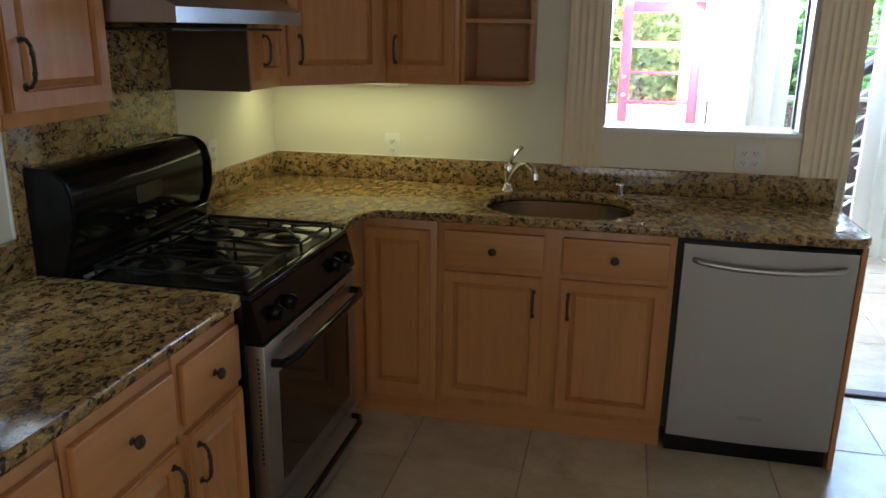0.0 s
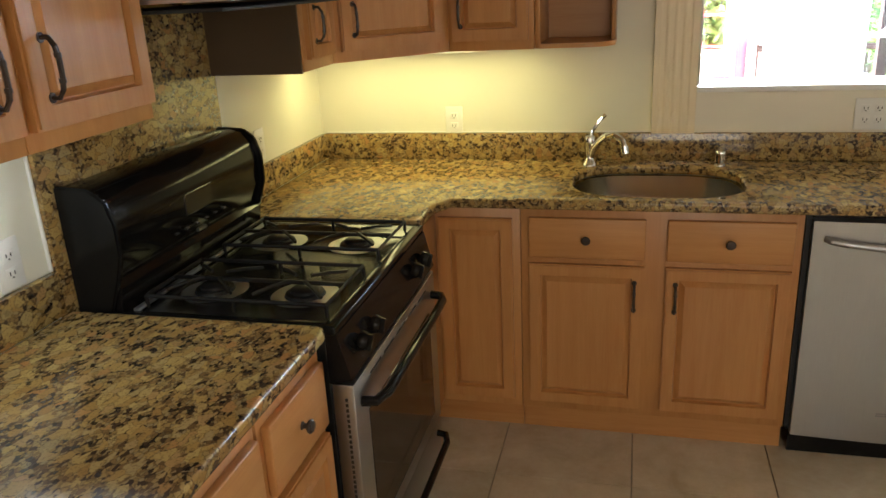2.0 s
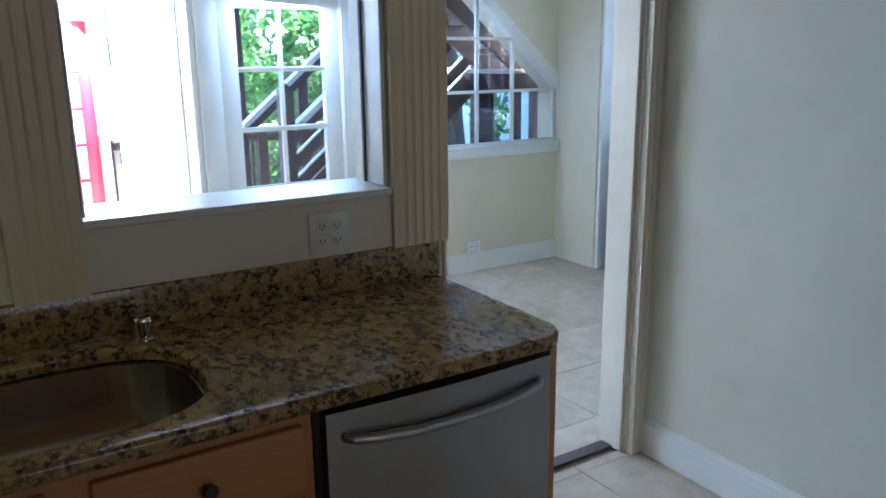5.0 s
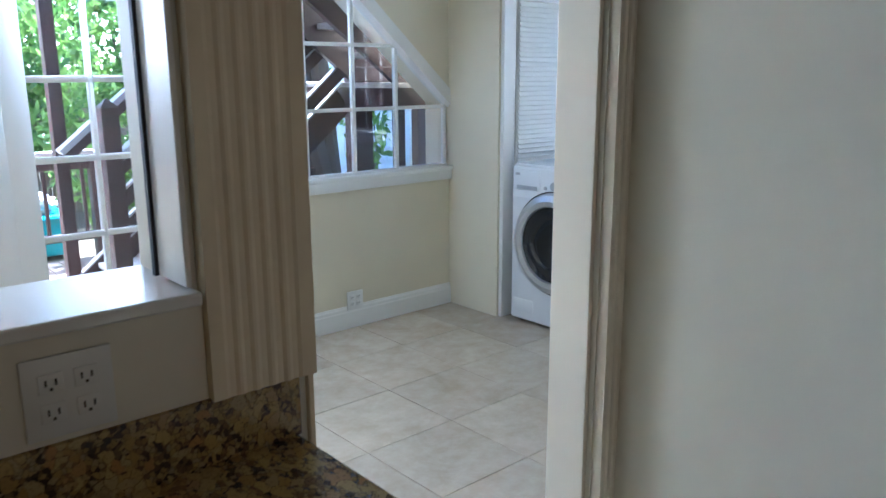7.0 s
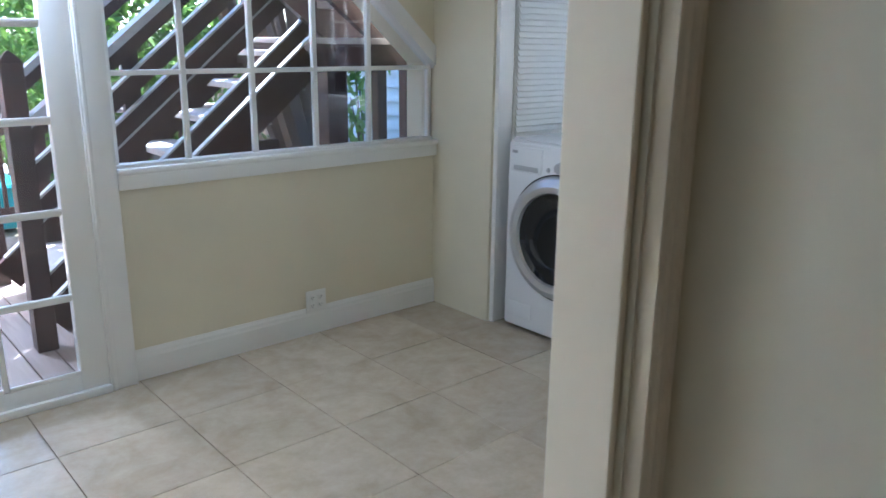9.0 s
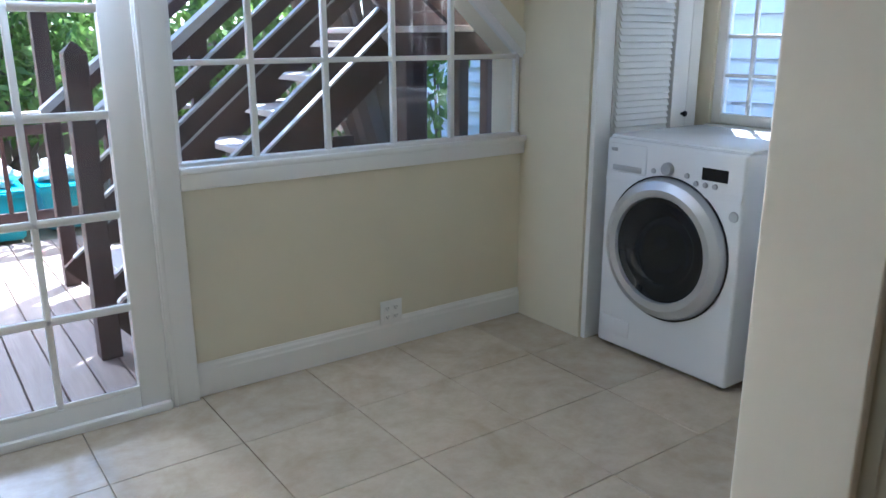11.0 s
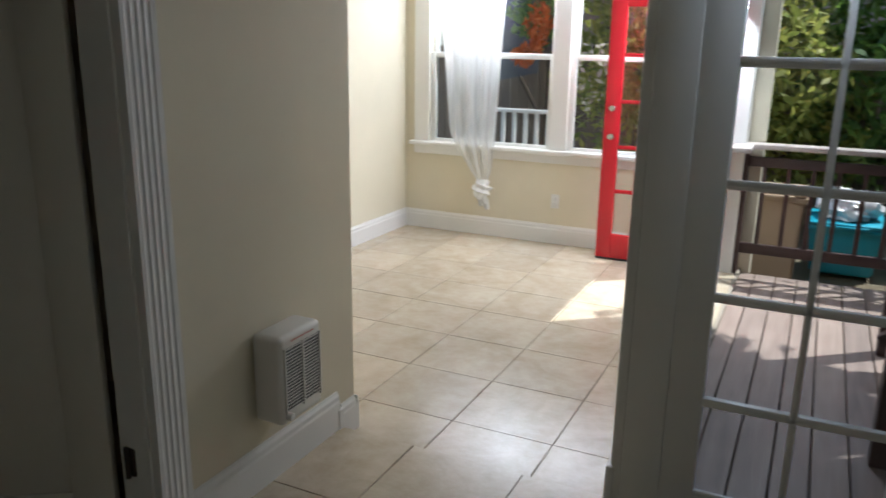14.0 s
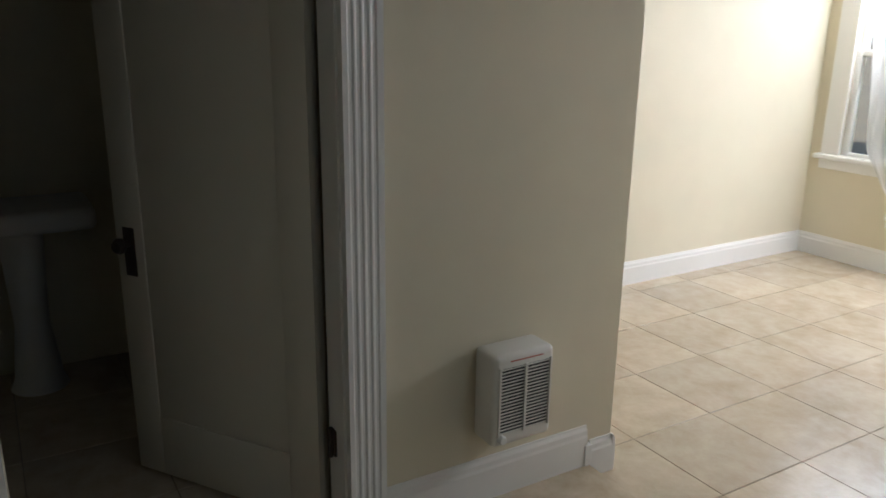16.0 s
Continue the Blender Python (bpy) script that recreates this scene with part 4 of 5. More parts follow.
def burner(x, y):
    b = part("burner", lathe(bm_new(), [(0.0001, 0.020), (0.030, 0.020), (0.036, 0.016), (0.037, 0.010), (0.048, 0.008), (0.052, 0.0)], (x, y, 0.908), n=24), M_IRON, st, "round black burner cap")
    bm = bm_new()
    lathe(bm, [(0.052, 0.0), (0.080, 0.0015), (0.086, 0.0)], (x, y, 0.9085), n=28)
    part("burner_ring", bm, M_STEEL, b, "bright ring round the burner")


def grate(x0, x1, y0, y1):
    bm = bm_new()
    z, r = 0.940, 0.0055
    cx, cy = (x0 + x1) / 2, (y0 + y1) / 2
    tube(bm, [(x0, y0, z), (x1, y0, z), (x1, y1, z), (x0, y1, z), (x0, y0 + 0.004, z)], r, 8)
    box(bm, x0, x1, cy - 0.005, cy + 0.005, z - 0.005, z + 0.005, 0.002)
    for bx in (x0 + (x1 - x0) * 0.25, x0 + (x1 - x0) * 0.75):
        for k in range(4):
            a = math.pi / 4 + k * math.pi / 2
            p0 = Vector((bx, cy, 0)) + Vector((math.cos(a), math.sin(a), 0)) * 0.028
            p1 = Vector((bx, cy, 0)) + Vector((math.cos(a), math.sin(a), 0)) * 0.125
            p1.x = min(max(p1.x, x0), x1)
            p1.y = min(max(p1.y, y0), y1)
            prof = [(p0.x, p0.y, 0.951), (p0.x + (p1.x - p0.x) * 0.5, p0.y + (p1.y - p0.y) * 0.5, 0.948), (p1.x, p1.y, z)]
            tube(bm, prof, 0.0048, 6)
    for px, py in ((x0, y0), (x1, y0), (x1, y1), (x0, y1), (cx, y0), (cx, y1)):
        tube(bm, [(px, py, z), (px, py, 0.910)], r, 6)
    part("grate", bm, M_IRON, st, "black cast iron pan grate")


for x in (-1.375, -1.125):
    for y in (2.055, 2.44):
        burner(x, y)
grate(-1.485, -1.015, 1.925, 2.185)
grate(-1.485, -1.015, 2.31, 2.57)

# hood
hd = thing("range_hood", (-1.4, 2.24, 1.6), "stainless steel range hood over the stove", "range hood")
bm = bm_new()
prism(bm, [(-1.655, 1.60), (-1.115, 1.60), (-1.115, 1.638), (-1.38, 1.78), (-1.655, 1.78)], 1.848, 2.612, "y")
bmesh.ops.translate(bm, vec=(0, 0, 0.015), verts=bm.verts)
part("canopy", bm, M_STEEL, hd, "", False)
part("filter", boxed(-1.60, -1.16, 1.90, 2.56, 1.594, 1.602, 0.002), M_DARKSLOT, hd, "dark grease filter", False)
part("chimney", boxed(-1.655, -1.40, 2.05, 2.41, 1.78, 2.30, 0.004), M_STEEL, hd)

XF.pop()

# wall cabinets
UZ0, UZ1 = 1.388, 2.20
for i, (a, b) in enumerate(((1.455, 1.818), (1.095, 1.453), (0.735, 1.093), (0.375, 0.733))):
    cab = thing("wall_cabinet", (-1.5, (a + b) / 2, UZ0), "honey maple wall cabinet with a raised-panel door", "cabinet", "stove side wall cabinets")
    part("body", boxed(-1.658, -1.325, a, b, UZ0, UZ1, 0.002), M_MAPLE, cab)
    cab_door(cab, oriented("+x", -1.325, (a + b) / 2), b - a - 0.022, UZ0 + 0.035, UZ1 - 0.02, -(b - a) / 2 + 0.055 if i % 2 == 0 else (b - a) / 2 - 0.065, 1.525)
cab = thing("wall_cabinet", (-1.5, 2.72, UZ0), "narrow maple wall cabinet with a dark side", "cabinet", "corner wall cabinets")
part("body", boxed(-1.658, -1.325, 2.616, 2.860, UZ0, UZ1, 0.002), M_MAPLE, cab)
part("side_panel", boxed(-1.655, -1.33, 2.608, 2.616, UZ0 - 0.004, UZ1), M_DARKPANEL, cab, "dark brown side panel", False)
cab_door(cab, oriented("+x", -1.325, 2.745), 0.205, UZ0 + 0.035, UZ1 - 0.02, -0.065, 1.525)
cab = thing("wall_cabinet", (-1.45, 3.3, UZ0), "diagonal maple corner wall cabinet", "cabinet", "corner wall cabinets")
bm = bm_new()
prism(bm, [(-1.658, 2.861), (-1.325, 2.861), (-1.005, 3.19), (-1.005, 3.498), (-1.658, 3.498)], UZ0, UZ1, "z")
part("body", bm, M_MAPLE, cab, "", False)
cab_door(cab, oriented(math.degrees(math.atan2(0.329, 0.32)), -1.165, 3.0255), 0.40, UZ0 + 0.035, UZ1 - 0.02, -0.155, 1.525)
cab = thing("wall_cabinet", (-0.85, 3.3, UZ0), "honey maple wall cabinet beside an open shelf", "cabinet", "corner wall cabinets")
part("body", boxed(-1.004, -0.695, 3.19, 3.498, UZ0, UZ1, 0.002), M_MAPLE, cab)
cab_door(cab, oriented("-y", -0.85, 3.19), 0.275, UZ0 + 0.035, UZ1 - 0.02, -0.105, 1.525)
cab = thing("open_shelf_unit", (-0.54, 3.3, UZ0), "open maple shelf unit at the end of the wall cabinets", "shelf")
part("side", boxed(-0.693, -0.675, 3.21, 3.498, UZ0, UZ1, 0.002), M_MAPLEIN, cab)
part("back", boxed(-0.675, -0.432, 3.485, 3.498, UZ0, UZ1), M_MAPLEIN, cab, "", False)
part("side", boxed(-0.432, -0.417, 3.34, 3.498, UZ0, UZ1, 0.002), M_MAPLEIN, cab)
for z in (UZ0, 1.632, 1.90, UZ1 - 0.018):
    bm = bm_new()
    prism(bm, [(-0.675, 3.485), (-0.675, 3.205)] + arc(-0.515, 3.305, 0.10, -90, 0, 8) + [(-0.415, 3.485)], z, z + 0.016, "z")
    part("shelf_board", bm, M_MAPLE, cab, "", False)
for name, x0, x1, y0, y1 in (("under_cabinet_light", -1.45, -0.95, 3.335, 3.385), ("under_cabinet_light", -1.525, -1.475, 1.375, 1.725)):
    solo(name, boxed(x0, x1, y0, y1, 1.369, 1.3885, 0.004), M_PLASTIC, "slim white lamp under the wall cabinets", "lamp", "under-cabinet lamps")


def outlet(m, gangs=1, label="white duplex power outlet on the wall"):
    """A cover plate with sockets, facing -y from y = 0."""
    XF.append(m)
    o = thing("outlet", (0, 0, 0), label, "outlet", "power outlets")
    w = 0.072 + 0.046 * (gangs - 1)
    part("plate", boxed(-w / 2, w / 2, -0.006, 0, -0.058, 0.058, 0.003), M_PLASTIC, o)
    for g in range(gangs):
        cx = (g - (gangs - 1) / 2) * 0.046
        for z in (-0.021, 0.021):
            s = part("socket", boxed(cx - 0.016, cx + 0.016, -0.008, -0.005, z - 0.014, z + 0.014, 0.0015), M_PLASTIC, o)
            for dx in (-0.0065, 0.0065):
                part("slot", boxed(cx + dx - 0.0013, cx + dx + 0.0013, -0.0086, -0.0075, z - 0.003, z + 0.006), M_DARKSLOT, s, "", False)
            part("slot", boxed(cx - 0.002, cx + 0.002, -0.0086, -0.0075, z - 0.010, z - 0.006), M_DARKSLOT, s, "", False)
    XF.pop()
    return o


outlet(pose(-1.068, 3.499, 1.082))
outlet(pose(-1.659, 2.90, 1.103, 0, 0, 90))
outlet(pose(-1.659, 1.685, 1.092, 0, 0, 90))
outlet(pose(0.501, 3.483, 1.100), 2, "white double outlet under the pass-through window")
outlet(pose(2.838, 6.183, 0.176), 2, "white double outlet over the laundry baseboard")
outlet(FNORTH @ pose(-1.425, 3.799, 0.297), 1, "white duplex outlet under the front window")

# ---- laundry ----
XF.append(Matrix.Translation((0.012, -0.038, 0)) )
WX = 3.655
wm = thing("washing_machine", (4.0, 5.335, 0), "white front-loading washing machine with a grey ring door", "washing machine")
part("body", boxed(WX, 4.31, 4.985, 5.690, 0.02, 0.985, 0.015, 3), M_APPL, wm)
bm = bm_new()
prism(bm, [(WX - 0.004, 0.795), (WX + 0.02, 0.795), (WX + 0.04, 0.988), (WX + 0.022, 0.988)], 4.992, 5.683, "y")
part("console", bm, M_APPL, wm, "sloping white control console", False)
part("top", boxed(WX + 0.03, 4.31, 4.983, 5.692, 0.985, 0.997, 0.005), M_APPL, wm)
wd = part("door", lathe(bm_new(), [(0.225, -0.030), (0.232, -0.048), (0.262, -0.052), (0.296, -0.034), (0.308, -0.008), (0.308, 0.012)], (WX, 5.338, 0.540), "x", 48), M_RING, wm, "silver grey door ring")
part("door_glass", lathe(bm_new(), [(0.0001, -0.003), (0.10, -0.005), (0.18, -0.012), (0.228, -0.034)], (WX, 5.338, 0.540), "x", 40), Mat("smoked_door_glass", (0.010, 0.012, 0.014), 0.05, spec=0.5).m, wd, "dark bowl of door glass")
part("door_seal", lathe(bm_new(), [(0.309, 0.006), (0.309, -0.004), (0.316, -0.004), (0.316, 0.006)], (WX, 5.338, 0.540), "x", 48), M_RUBBER, wd, "thin dark gap round the door ring")
part("inner_ring", lathe(bm_new(), [(0.150, -0.008), (0.176, -0.022), (0.205, -0.022), (0.214, -0.026)], (WX, 5.338, 0.540), "x", 40), M_LCD, wd)
part("dial", lathe(bm_new(), [(0.0001, -0.03), (0.024, -0.029), (0.028, -0.022), (0.030, 0.01)], (WX + 0.008, 5.345, 0.885), "x", 24), M_GREY, wm, "grey programme dial")
part("dial_ring", lathe(bm_new(), [(0.031, -0.004), (0.042, -0.006), (0.044, 0.006)], (WX + 0.006, 5.345, 0.885), "x", 28), M_STEEL, wm)
part("display", boxed(WX - 0.002, WX + 0.008, 5.06, 5.18, 0.865, 0.915, 0.002), M_LCD, wm, "black display window", False)
part("soap_drawer", boxed(WX - 0.006, WX + 0.012, 5.46, 5.665, 0.84, 0.965, 0.006), M_APPL, wm, "white detergent drawer")
part("drawer_grip", boxed(WX - 0.009, WX, 5.48, 5.645, 0.845, 0.872, 0.006), M_GREY, wm)
for y, z in ((5.25, 0.87), (5.42, 0.868), (5.205, 0.845), (5.16, 0.845), (5.115, 0.845)):
    part("button", lathe(bm_new(), [(0.0001, -0.012), (0.010, -0.011), (0.012, -0.004), (0.012, 0.006)], (WX + 0.004, y, z), "x", 14), M_GREY, wm)
for i in range(3):
    part("marking", boxed(WX + 0.004, WX + 0.010, 5.26, 5.29, 0.90 + 0.018 * i, 0.904 + 0.018 * i), M_LABEL, wm, "", False)
part("badge", boxed(WX - 0.008, WX - 0.004, 5.62, 5.655, 0.93, 0.945, 0.001), M_STEEL, wm, "small silver badge", False)
part("filter_flap", boxed(WX - 0.003, WX + 0.01, 5.50, 5.66, 0.075, 0.155, 0.003), M_APPL, wm)
part("logo_disc", lathe(bm_new(), [(0.0001, -0.006), (0.020, -0.005), (0.022, 0.0)], (WX, 5.02, 0.74), "x", 18), M_GREY, wm)
for x in (WX + 0.06, 4.22):
    for y in (5.04, 5.63):
        part("foot", cyl(bm_new(), (x, y, 0), (x, y, 0.03), 0.02, 12), M_RUBBER, wm)
XF.pop()
XF.append(Matrix.Translation((0, -0.06, 0)))
DX = 3.70
dm = thing("dryer", (4.05, 4.54, 0), "white clothes dryer with a square front door", "dryer")
part("body", boxed(DX, 4.31, 4.20, 4.885, 0.02, 0.915, 0.012, 3), M_APPL, dm)
part("console", boxed(4.13, 4.31, 4.21, 4.875, 0.915, 1.05, 0.02, 3), M_APPL, dm)
dd = part("door", boxed(DX - 0.012, DX + 0.004, 4.245, 4.84, 0.36, 0.86, 0.008), M_APPL, dm)
part("handle", boxed(DX - 0.026, DX - 0.010, 4.765, 4.79, 0.545, 0.68, 0.008), M_APPL, dd, "recessed white handle")
part("kick_panel", boxed(DX - 0.006, DX + 0.004, 4.215, 4.87, 0.04, 0.33, 0.004), M_APPL, dm)
part("seam", boxed(DX - 0.002, DX + 0.002, 4.215, 4.87, 0.334, 0.340), M_DARKSLOT, dm, "", False)
part("lint_lid", boxed(3.80, 3.95, 4.30, 4.78, 0.914, 0.920, 0.002), M_APPL, dm)
for x in (3.76, 4.22):
    for y in (4.26, 4.83):
        part("foot", cyl(bm_new(), (x, y, 0), (x, y, 0.03), 0.02, 12), M_RUBBER, dm)

XF.pop()

# louvred door on the nib wall
XF.append(Matrix.Translation((0.05, 0.026, 0)))
lv = thing("door_2", (3.96, 5.71, 0), "white louvred closet door behind the washing machine", "louvred door", kind="structure")
for x0, x1 in ((3.705, 3.765), (4.125, 4.235)):
    part("stile", boxed(x0, x1, 5.688, 5.716, 0.02, 2.05, 0.003), M_TRIM, lv)
for z0, z1 in ((0.02, 0.985), (1.96, 2.05)):
    part("rail", boxed(3.765, 4.125, 5.690, 5.714, z0, z1, 0.003), M_TRIM, lv)
for i in range(33):
    z = 1.0 + 0.0293 * i
    XF.append(pose(3.945, 5.702, z, 60, 0, 0))
    o = part("slat", boxed(-0.182, 0.182, -0.019, 0.019, -0.003, 0.003, 0.0015, 1), M_TRIM, lv, "", False)
    XF.pop()
part("knob", lathe(bm_new(), [(0.0001, 0.028), (0.013, 0.026), (0.015, 0.018), (0.007, 0.010), (0.007, 0.0)], (4.205, 5.688, 1.05), "y", 14), M_IRON, lv, "small black knob")
structure("trim_louvre_door", boxed(3.60, 3.702, 5.69, 5.719, 0, 2.15, 0.004), M_TRIM, "white casing beside the louvred door", "trim")
structure("trim_louvre_door_east", boxed(4.24, 4.32, 5.69, 5.719, 0, 2.15, 0.004), M_TRIM, "white casing beside the louvred door", "trim")

XF.pop()

# window behind the machines
wb = thing("window_5", (4.55, 4.8, 1.0), "white small-paned window behind the laundry machines", "window", kind="structure")
for y0, y1 in ((4.05, 5.19), (5.28, 5.66)):
    for a, b in ((y0, y0 + 0.05), (y1 - 0.05, y1)):
        part("sash_stile", boxed(4.42, 4.46, a, b, 1.0, 2.2, 0.004), M_TRIM, wb)
    for a, b in ((1.0, 1.05), (2.15, 2.2)):
        part("sash_rail", boxed(4.42, 4.46, y0 + 0.05, y1 - 0.05, a, b, 0.004), M_TRIM, wb)
    n = max(1, round((y1 - y0) / 0.21))
    for i in range(1, n):
        y = y0 + (y1 - y0) * i / n
        part("muntin", boxed(4.428, 4.452, y - 0.009, y + 0.009, 1.05, 2.15, 0.004), M_TRIM, wb)
    for i in range(1, 6):
        z = 1.05 + 1.1 * i / 6
        part("muntin", boxed(4.43, 4.45, y0 + 0.05, y1 - 0.05, z - 0.009, z + 0.009, 0.004), M_TRIM, wb)
    g = part("pane", boxed(4.438, 4.442, y0 + 0.04, y1 - 0.04, 1.04, 2.16), M_GLASS, wb, "clear window glass", False)
    g.visible_shadow = False
part("post", boxed(4.39, 4.48, 5.19, 5.28, 0.98, 2.22, 0.004), M_TRIM, wb)
part("sill", boxed(4.36, 4.46, 4.0, 5.66, 0.965, 1.0, 0.006), M_TRIM, wb)

# ---- heater on the wall ----
ht = thing("wall_heater", (-0.205, 5.775, 0.42), "small white electric wall heater with a louvred grille", "heater")
HX0, HX1, HY0, HY1, HZ0, HZ1 = -0.274, -0.150, 5.660, 5.900, 0.268, 0.593
part("case", boxed(HX0, HX1, HY0, HY1, HZ0, HZ1, 0.022, 4), M_HEATER, ht)
part("backing", boxed(HX1 - 0.004, HX1 + 0.0012, HY0 + 0.022, HY1 - 0.022, HZ0 + 0.05, HZ1 - 0.045), M_DARKSLOT, ht, "", False)
for y0, y1 in ((HY0 + 0.016, HY0 + 0.024), (HY0 + 0.116, HY0 + 0.126), (HY1 - 0.024, HY1 - 0.016)):
    part("grille_bar", boxed(HX1 - 0.002, HX1 + 0.007, y0, y1, HZ0 + 0.044, HZ1 - 0.04, 0.001), M_HEATER, ht, "", False)
for i in range(20):
    z = HZ0 + 0.052 + 0.0118 * i
    part("grille_slat", boxed(HX1, HX1 + 0.005, HY0 + 0.022, HY1 - 0.022, z, z + 0.0032), M_HEATER, ht, "", False)
part("thermostat_knob", lathe(bm_new(), [(0.0001, 0.022), (0.012, 0.021), (0.015, 0.014), (0.015, 0.0)], (HX1, HY0 + 0.03, HZ0 + 0.035), "x", 16), M_PLASTIC, ht, "white thermostat knob")
part("label", boxed(HX1 - 0.001, HX1 + 0.0008, HY0 + 0.06, HY0 + 0.19, HZ1 - 0.026, HZ1 - 0.022), paint("red_print", (0.5, 0.12, 0.08), 0.5), ht, "thin line of red print", False)

# ---- dark bathroom ----
sh = thing("basin", (-1.9, 4.6, 0.0), "pale ceramic basin edge in the dark bathroom", "basin")
part("basin", boxed(-2.198, -1.80, 4.20, 4.74, 0.74, 0.84, 0.03, 3), M_PLASTIC, sh)
part("pedestal", lathe(bm_new(), [(0.12, 0.0), (0.10, 0.05), (0.07, 0.3), (0.09, 0.74)], (-2.0, 4.45, 0.0)), M_PLASTIC, sh)

# ---- front room ----
XF.append(FRONT)
LEAF = Matrix.Translation((-0.035, 3.335, 0))
XF.append(FRONT @ LEAF)
rd = thing("door_3", (0, 0, STEP), "bright red glazed entry door standing open", "door", kind="structure")
W = 0.90
Z0, Z1 = STEP + 0.015, STEP + 2.0
for a, b in ((-W, -W + 0.115), (-0.115, 0)):
    part("stile", boxed(a, b, -0.022, 0.022, Z0, Z1, 0.003), M_RED, rd)
part("rail", boxed(-W + 0.115, -0.115, -0.022, 0.022, Z0, Z0 + 0.185, 0.003), M_RED, rd)
part("rail", boxed(-W + 0.115, -0.115, -0.022, 0.022, Z1 - 0.12, Z1, 0.003), M_RED, rd)
n = 5
for i in range(1, n):
    z = Z0 + 0.185 + (Z1 - 0.12 - Z0 - 0.185) * i / n
    part("muntin", boxed(-W + 0.115, -0.115, -0.018, 0.018, z - 0.013, z + 0.013, 0.004), M_RED, rd)
g = part("pane", boxed(-W + 0.11, -0.11, -0.003, 0.003, Z0 + 0.175, Z1 - 0.11), M_GLASS, rd, "clear door glass", False)
g.visible_shadow = False
part("sweep", boxed(-W, 0, -0.024, 0.024, STEP + 0.001, Z0, 0.002), M_RUBBER, rd, "dark door sweep", False)
for z, r in ((STEP + 0.95, 0.030), (STEP + 1.16, 0.028)):
    part("lock_rose", lathe(bm_new(), [(0.0001, 0.03), (r * 0.75, 0.028), (r, 0.012), (r, 0.0)], (-W + 0.06, -0.022, z), "y", 20), M_CHROME, rd, "brushed nickel lock")
for z in (0.25, 1.0, 1.72):
    part("hinge", cyl(bm_new(), (0.006, -0.022, z - 0.045), (0.006, -0.022, z + 0.045), 0.008, 10), M_STEEL, rd)
XF.pop()
# sheer curtain, knotted at its foot
XF.append(FNORTH)
cu = thing("curtain", (-2.1, 3.74, 1.2), "white sheer curtain knotted at its foot", "curtain")
bm = bm_new()
NU, NZ = 60, 44
grid = []
for j in range(NZ + 1):
    t = j / NZ
    z = 2.30 - (2.30 - 0.40) * t
    ease = min(1.0, max(0.0, (0.80 - z) / 0.38))
    if z > 0.80:
        half = 0.215 + 0.11 * (z - 0.80) / 1.5
        mid = -2.155 - 0.04 * (z - 0.80) / 1.5
    else:
        half = 0.215 * (1 - ease) ** 0.8 + 0.035 * min(1.0, ease * 1.2)
        mid = -2.155 + 0.11 * ease
    row = []
    for i in range(NU + 1):
        s = i / NU
        amp = 0.022 * (1 - 0.5 * ease)
        wob = amp * math.sin(s * 21 + 1.2 * math.sin(t * 2.0)) + 0.010 * math.sin(s * 47 + t * 3)
        sag = -0.03 * ease * math.sin(math.pi * s)
        row.append(bm.verts.new((mid + (s * 2 - 1) * half, 3.715 + wob, z + sag)))
    grid.append(row)
for a, b in zip(grid, grid[1:]):
    for i in range(NU):
        bm.faces.new((a[i], a[i + 1], b[i + 1], b[i]))
part("drape", bm, M_SHEER, cu)
bm = bm_new()
bmesh.ops.create_icosphere(bm, subdivisions=4, radius=1.0)
for v in bm.verts:
    d = v.co.normalized()
    k = 1 + 0.22 * math.sin(d.z * 9 + math.atan2(d.y, d.x) * 2) + 0.25 * noise.noise(d * 2.2)
    v.co = Vector((d.x * 0.075 * k, d.y * 0.055 * k, d.z * 0.075 * k)) + Vector((-2.05, 3.71, 0.355))
part("knot", bm, paint("curtain_knot_cloth", (0.82, 0.81, 0.78), 0.85, 40, 0.05, 0.4), cu, "white twisted knot of cloth")
bm = bm_new()
for k in range(5):
    a = k * 1.3
    x = -2.035 + 0.030 * math.cos(a)
    tube(bm, [(-2.045, 3.71, 0.335), (x, 3.71 + 0.02 * math.sin(a), 0.26), (x + 0.012, 3.71 + 0.025 * math.sin(a), 0.185 + 0.012 * k)], 0.020, 10)
part("tail", bm, M_SHEER, cu)
part("rod", cyl(bm_new(), (-2.80, 3.72, 2.32), (-0.15, 3.72, 2.32), 0.012, 12), M_TRIM, cu)
XF.pop()
XF.pop()

# ---- outdoors ----
GZ = -0.45
bm = bm_new()
bmesh.ops.create_grid(bm, x_segments=60, y_segments=60, size=400, matrix=Matrix.Translation((0, 0, GZ)))
for v in bm.verts:
    r = v.co.xy.length
    v.co.z += 0.0 if r < 30 else 0.6 * noise.noise(v.co * 0.03)
structure("ground", bm, M_GROUND, "bare garden soil", "ground")
structure("foundation", boxed(-3.1, 4.64, -1.75, 6.40, GZ - 0.1, -0.2), paint("foundation_concrete", (0.30, 0.29, 0.27), 0.9, 20, 0.15, 0.4), "grey concrete house foundation", "foundation")

# deck
DZ = -0.10
deck = thing("deck", (2.0, 8.0, DZ), "weathered red-brown wooden deck", "deck", kind="structure")
W = 0.138
nb = 24
for i in range(nb):
    x = 0.935 + i * (W + 0.007)
    y0 = 6.47
    bm = boxed(x, x + W, y0, 9.78, DZ - 0.035, DZ + random.uniform(-0.0015, 0.0015), 0.003, 1)
    part("board", bm, M_DECK, deck, "", False)
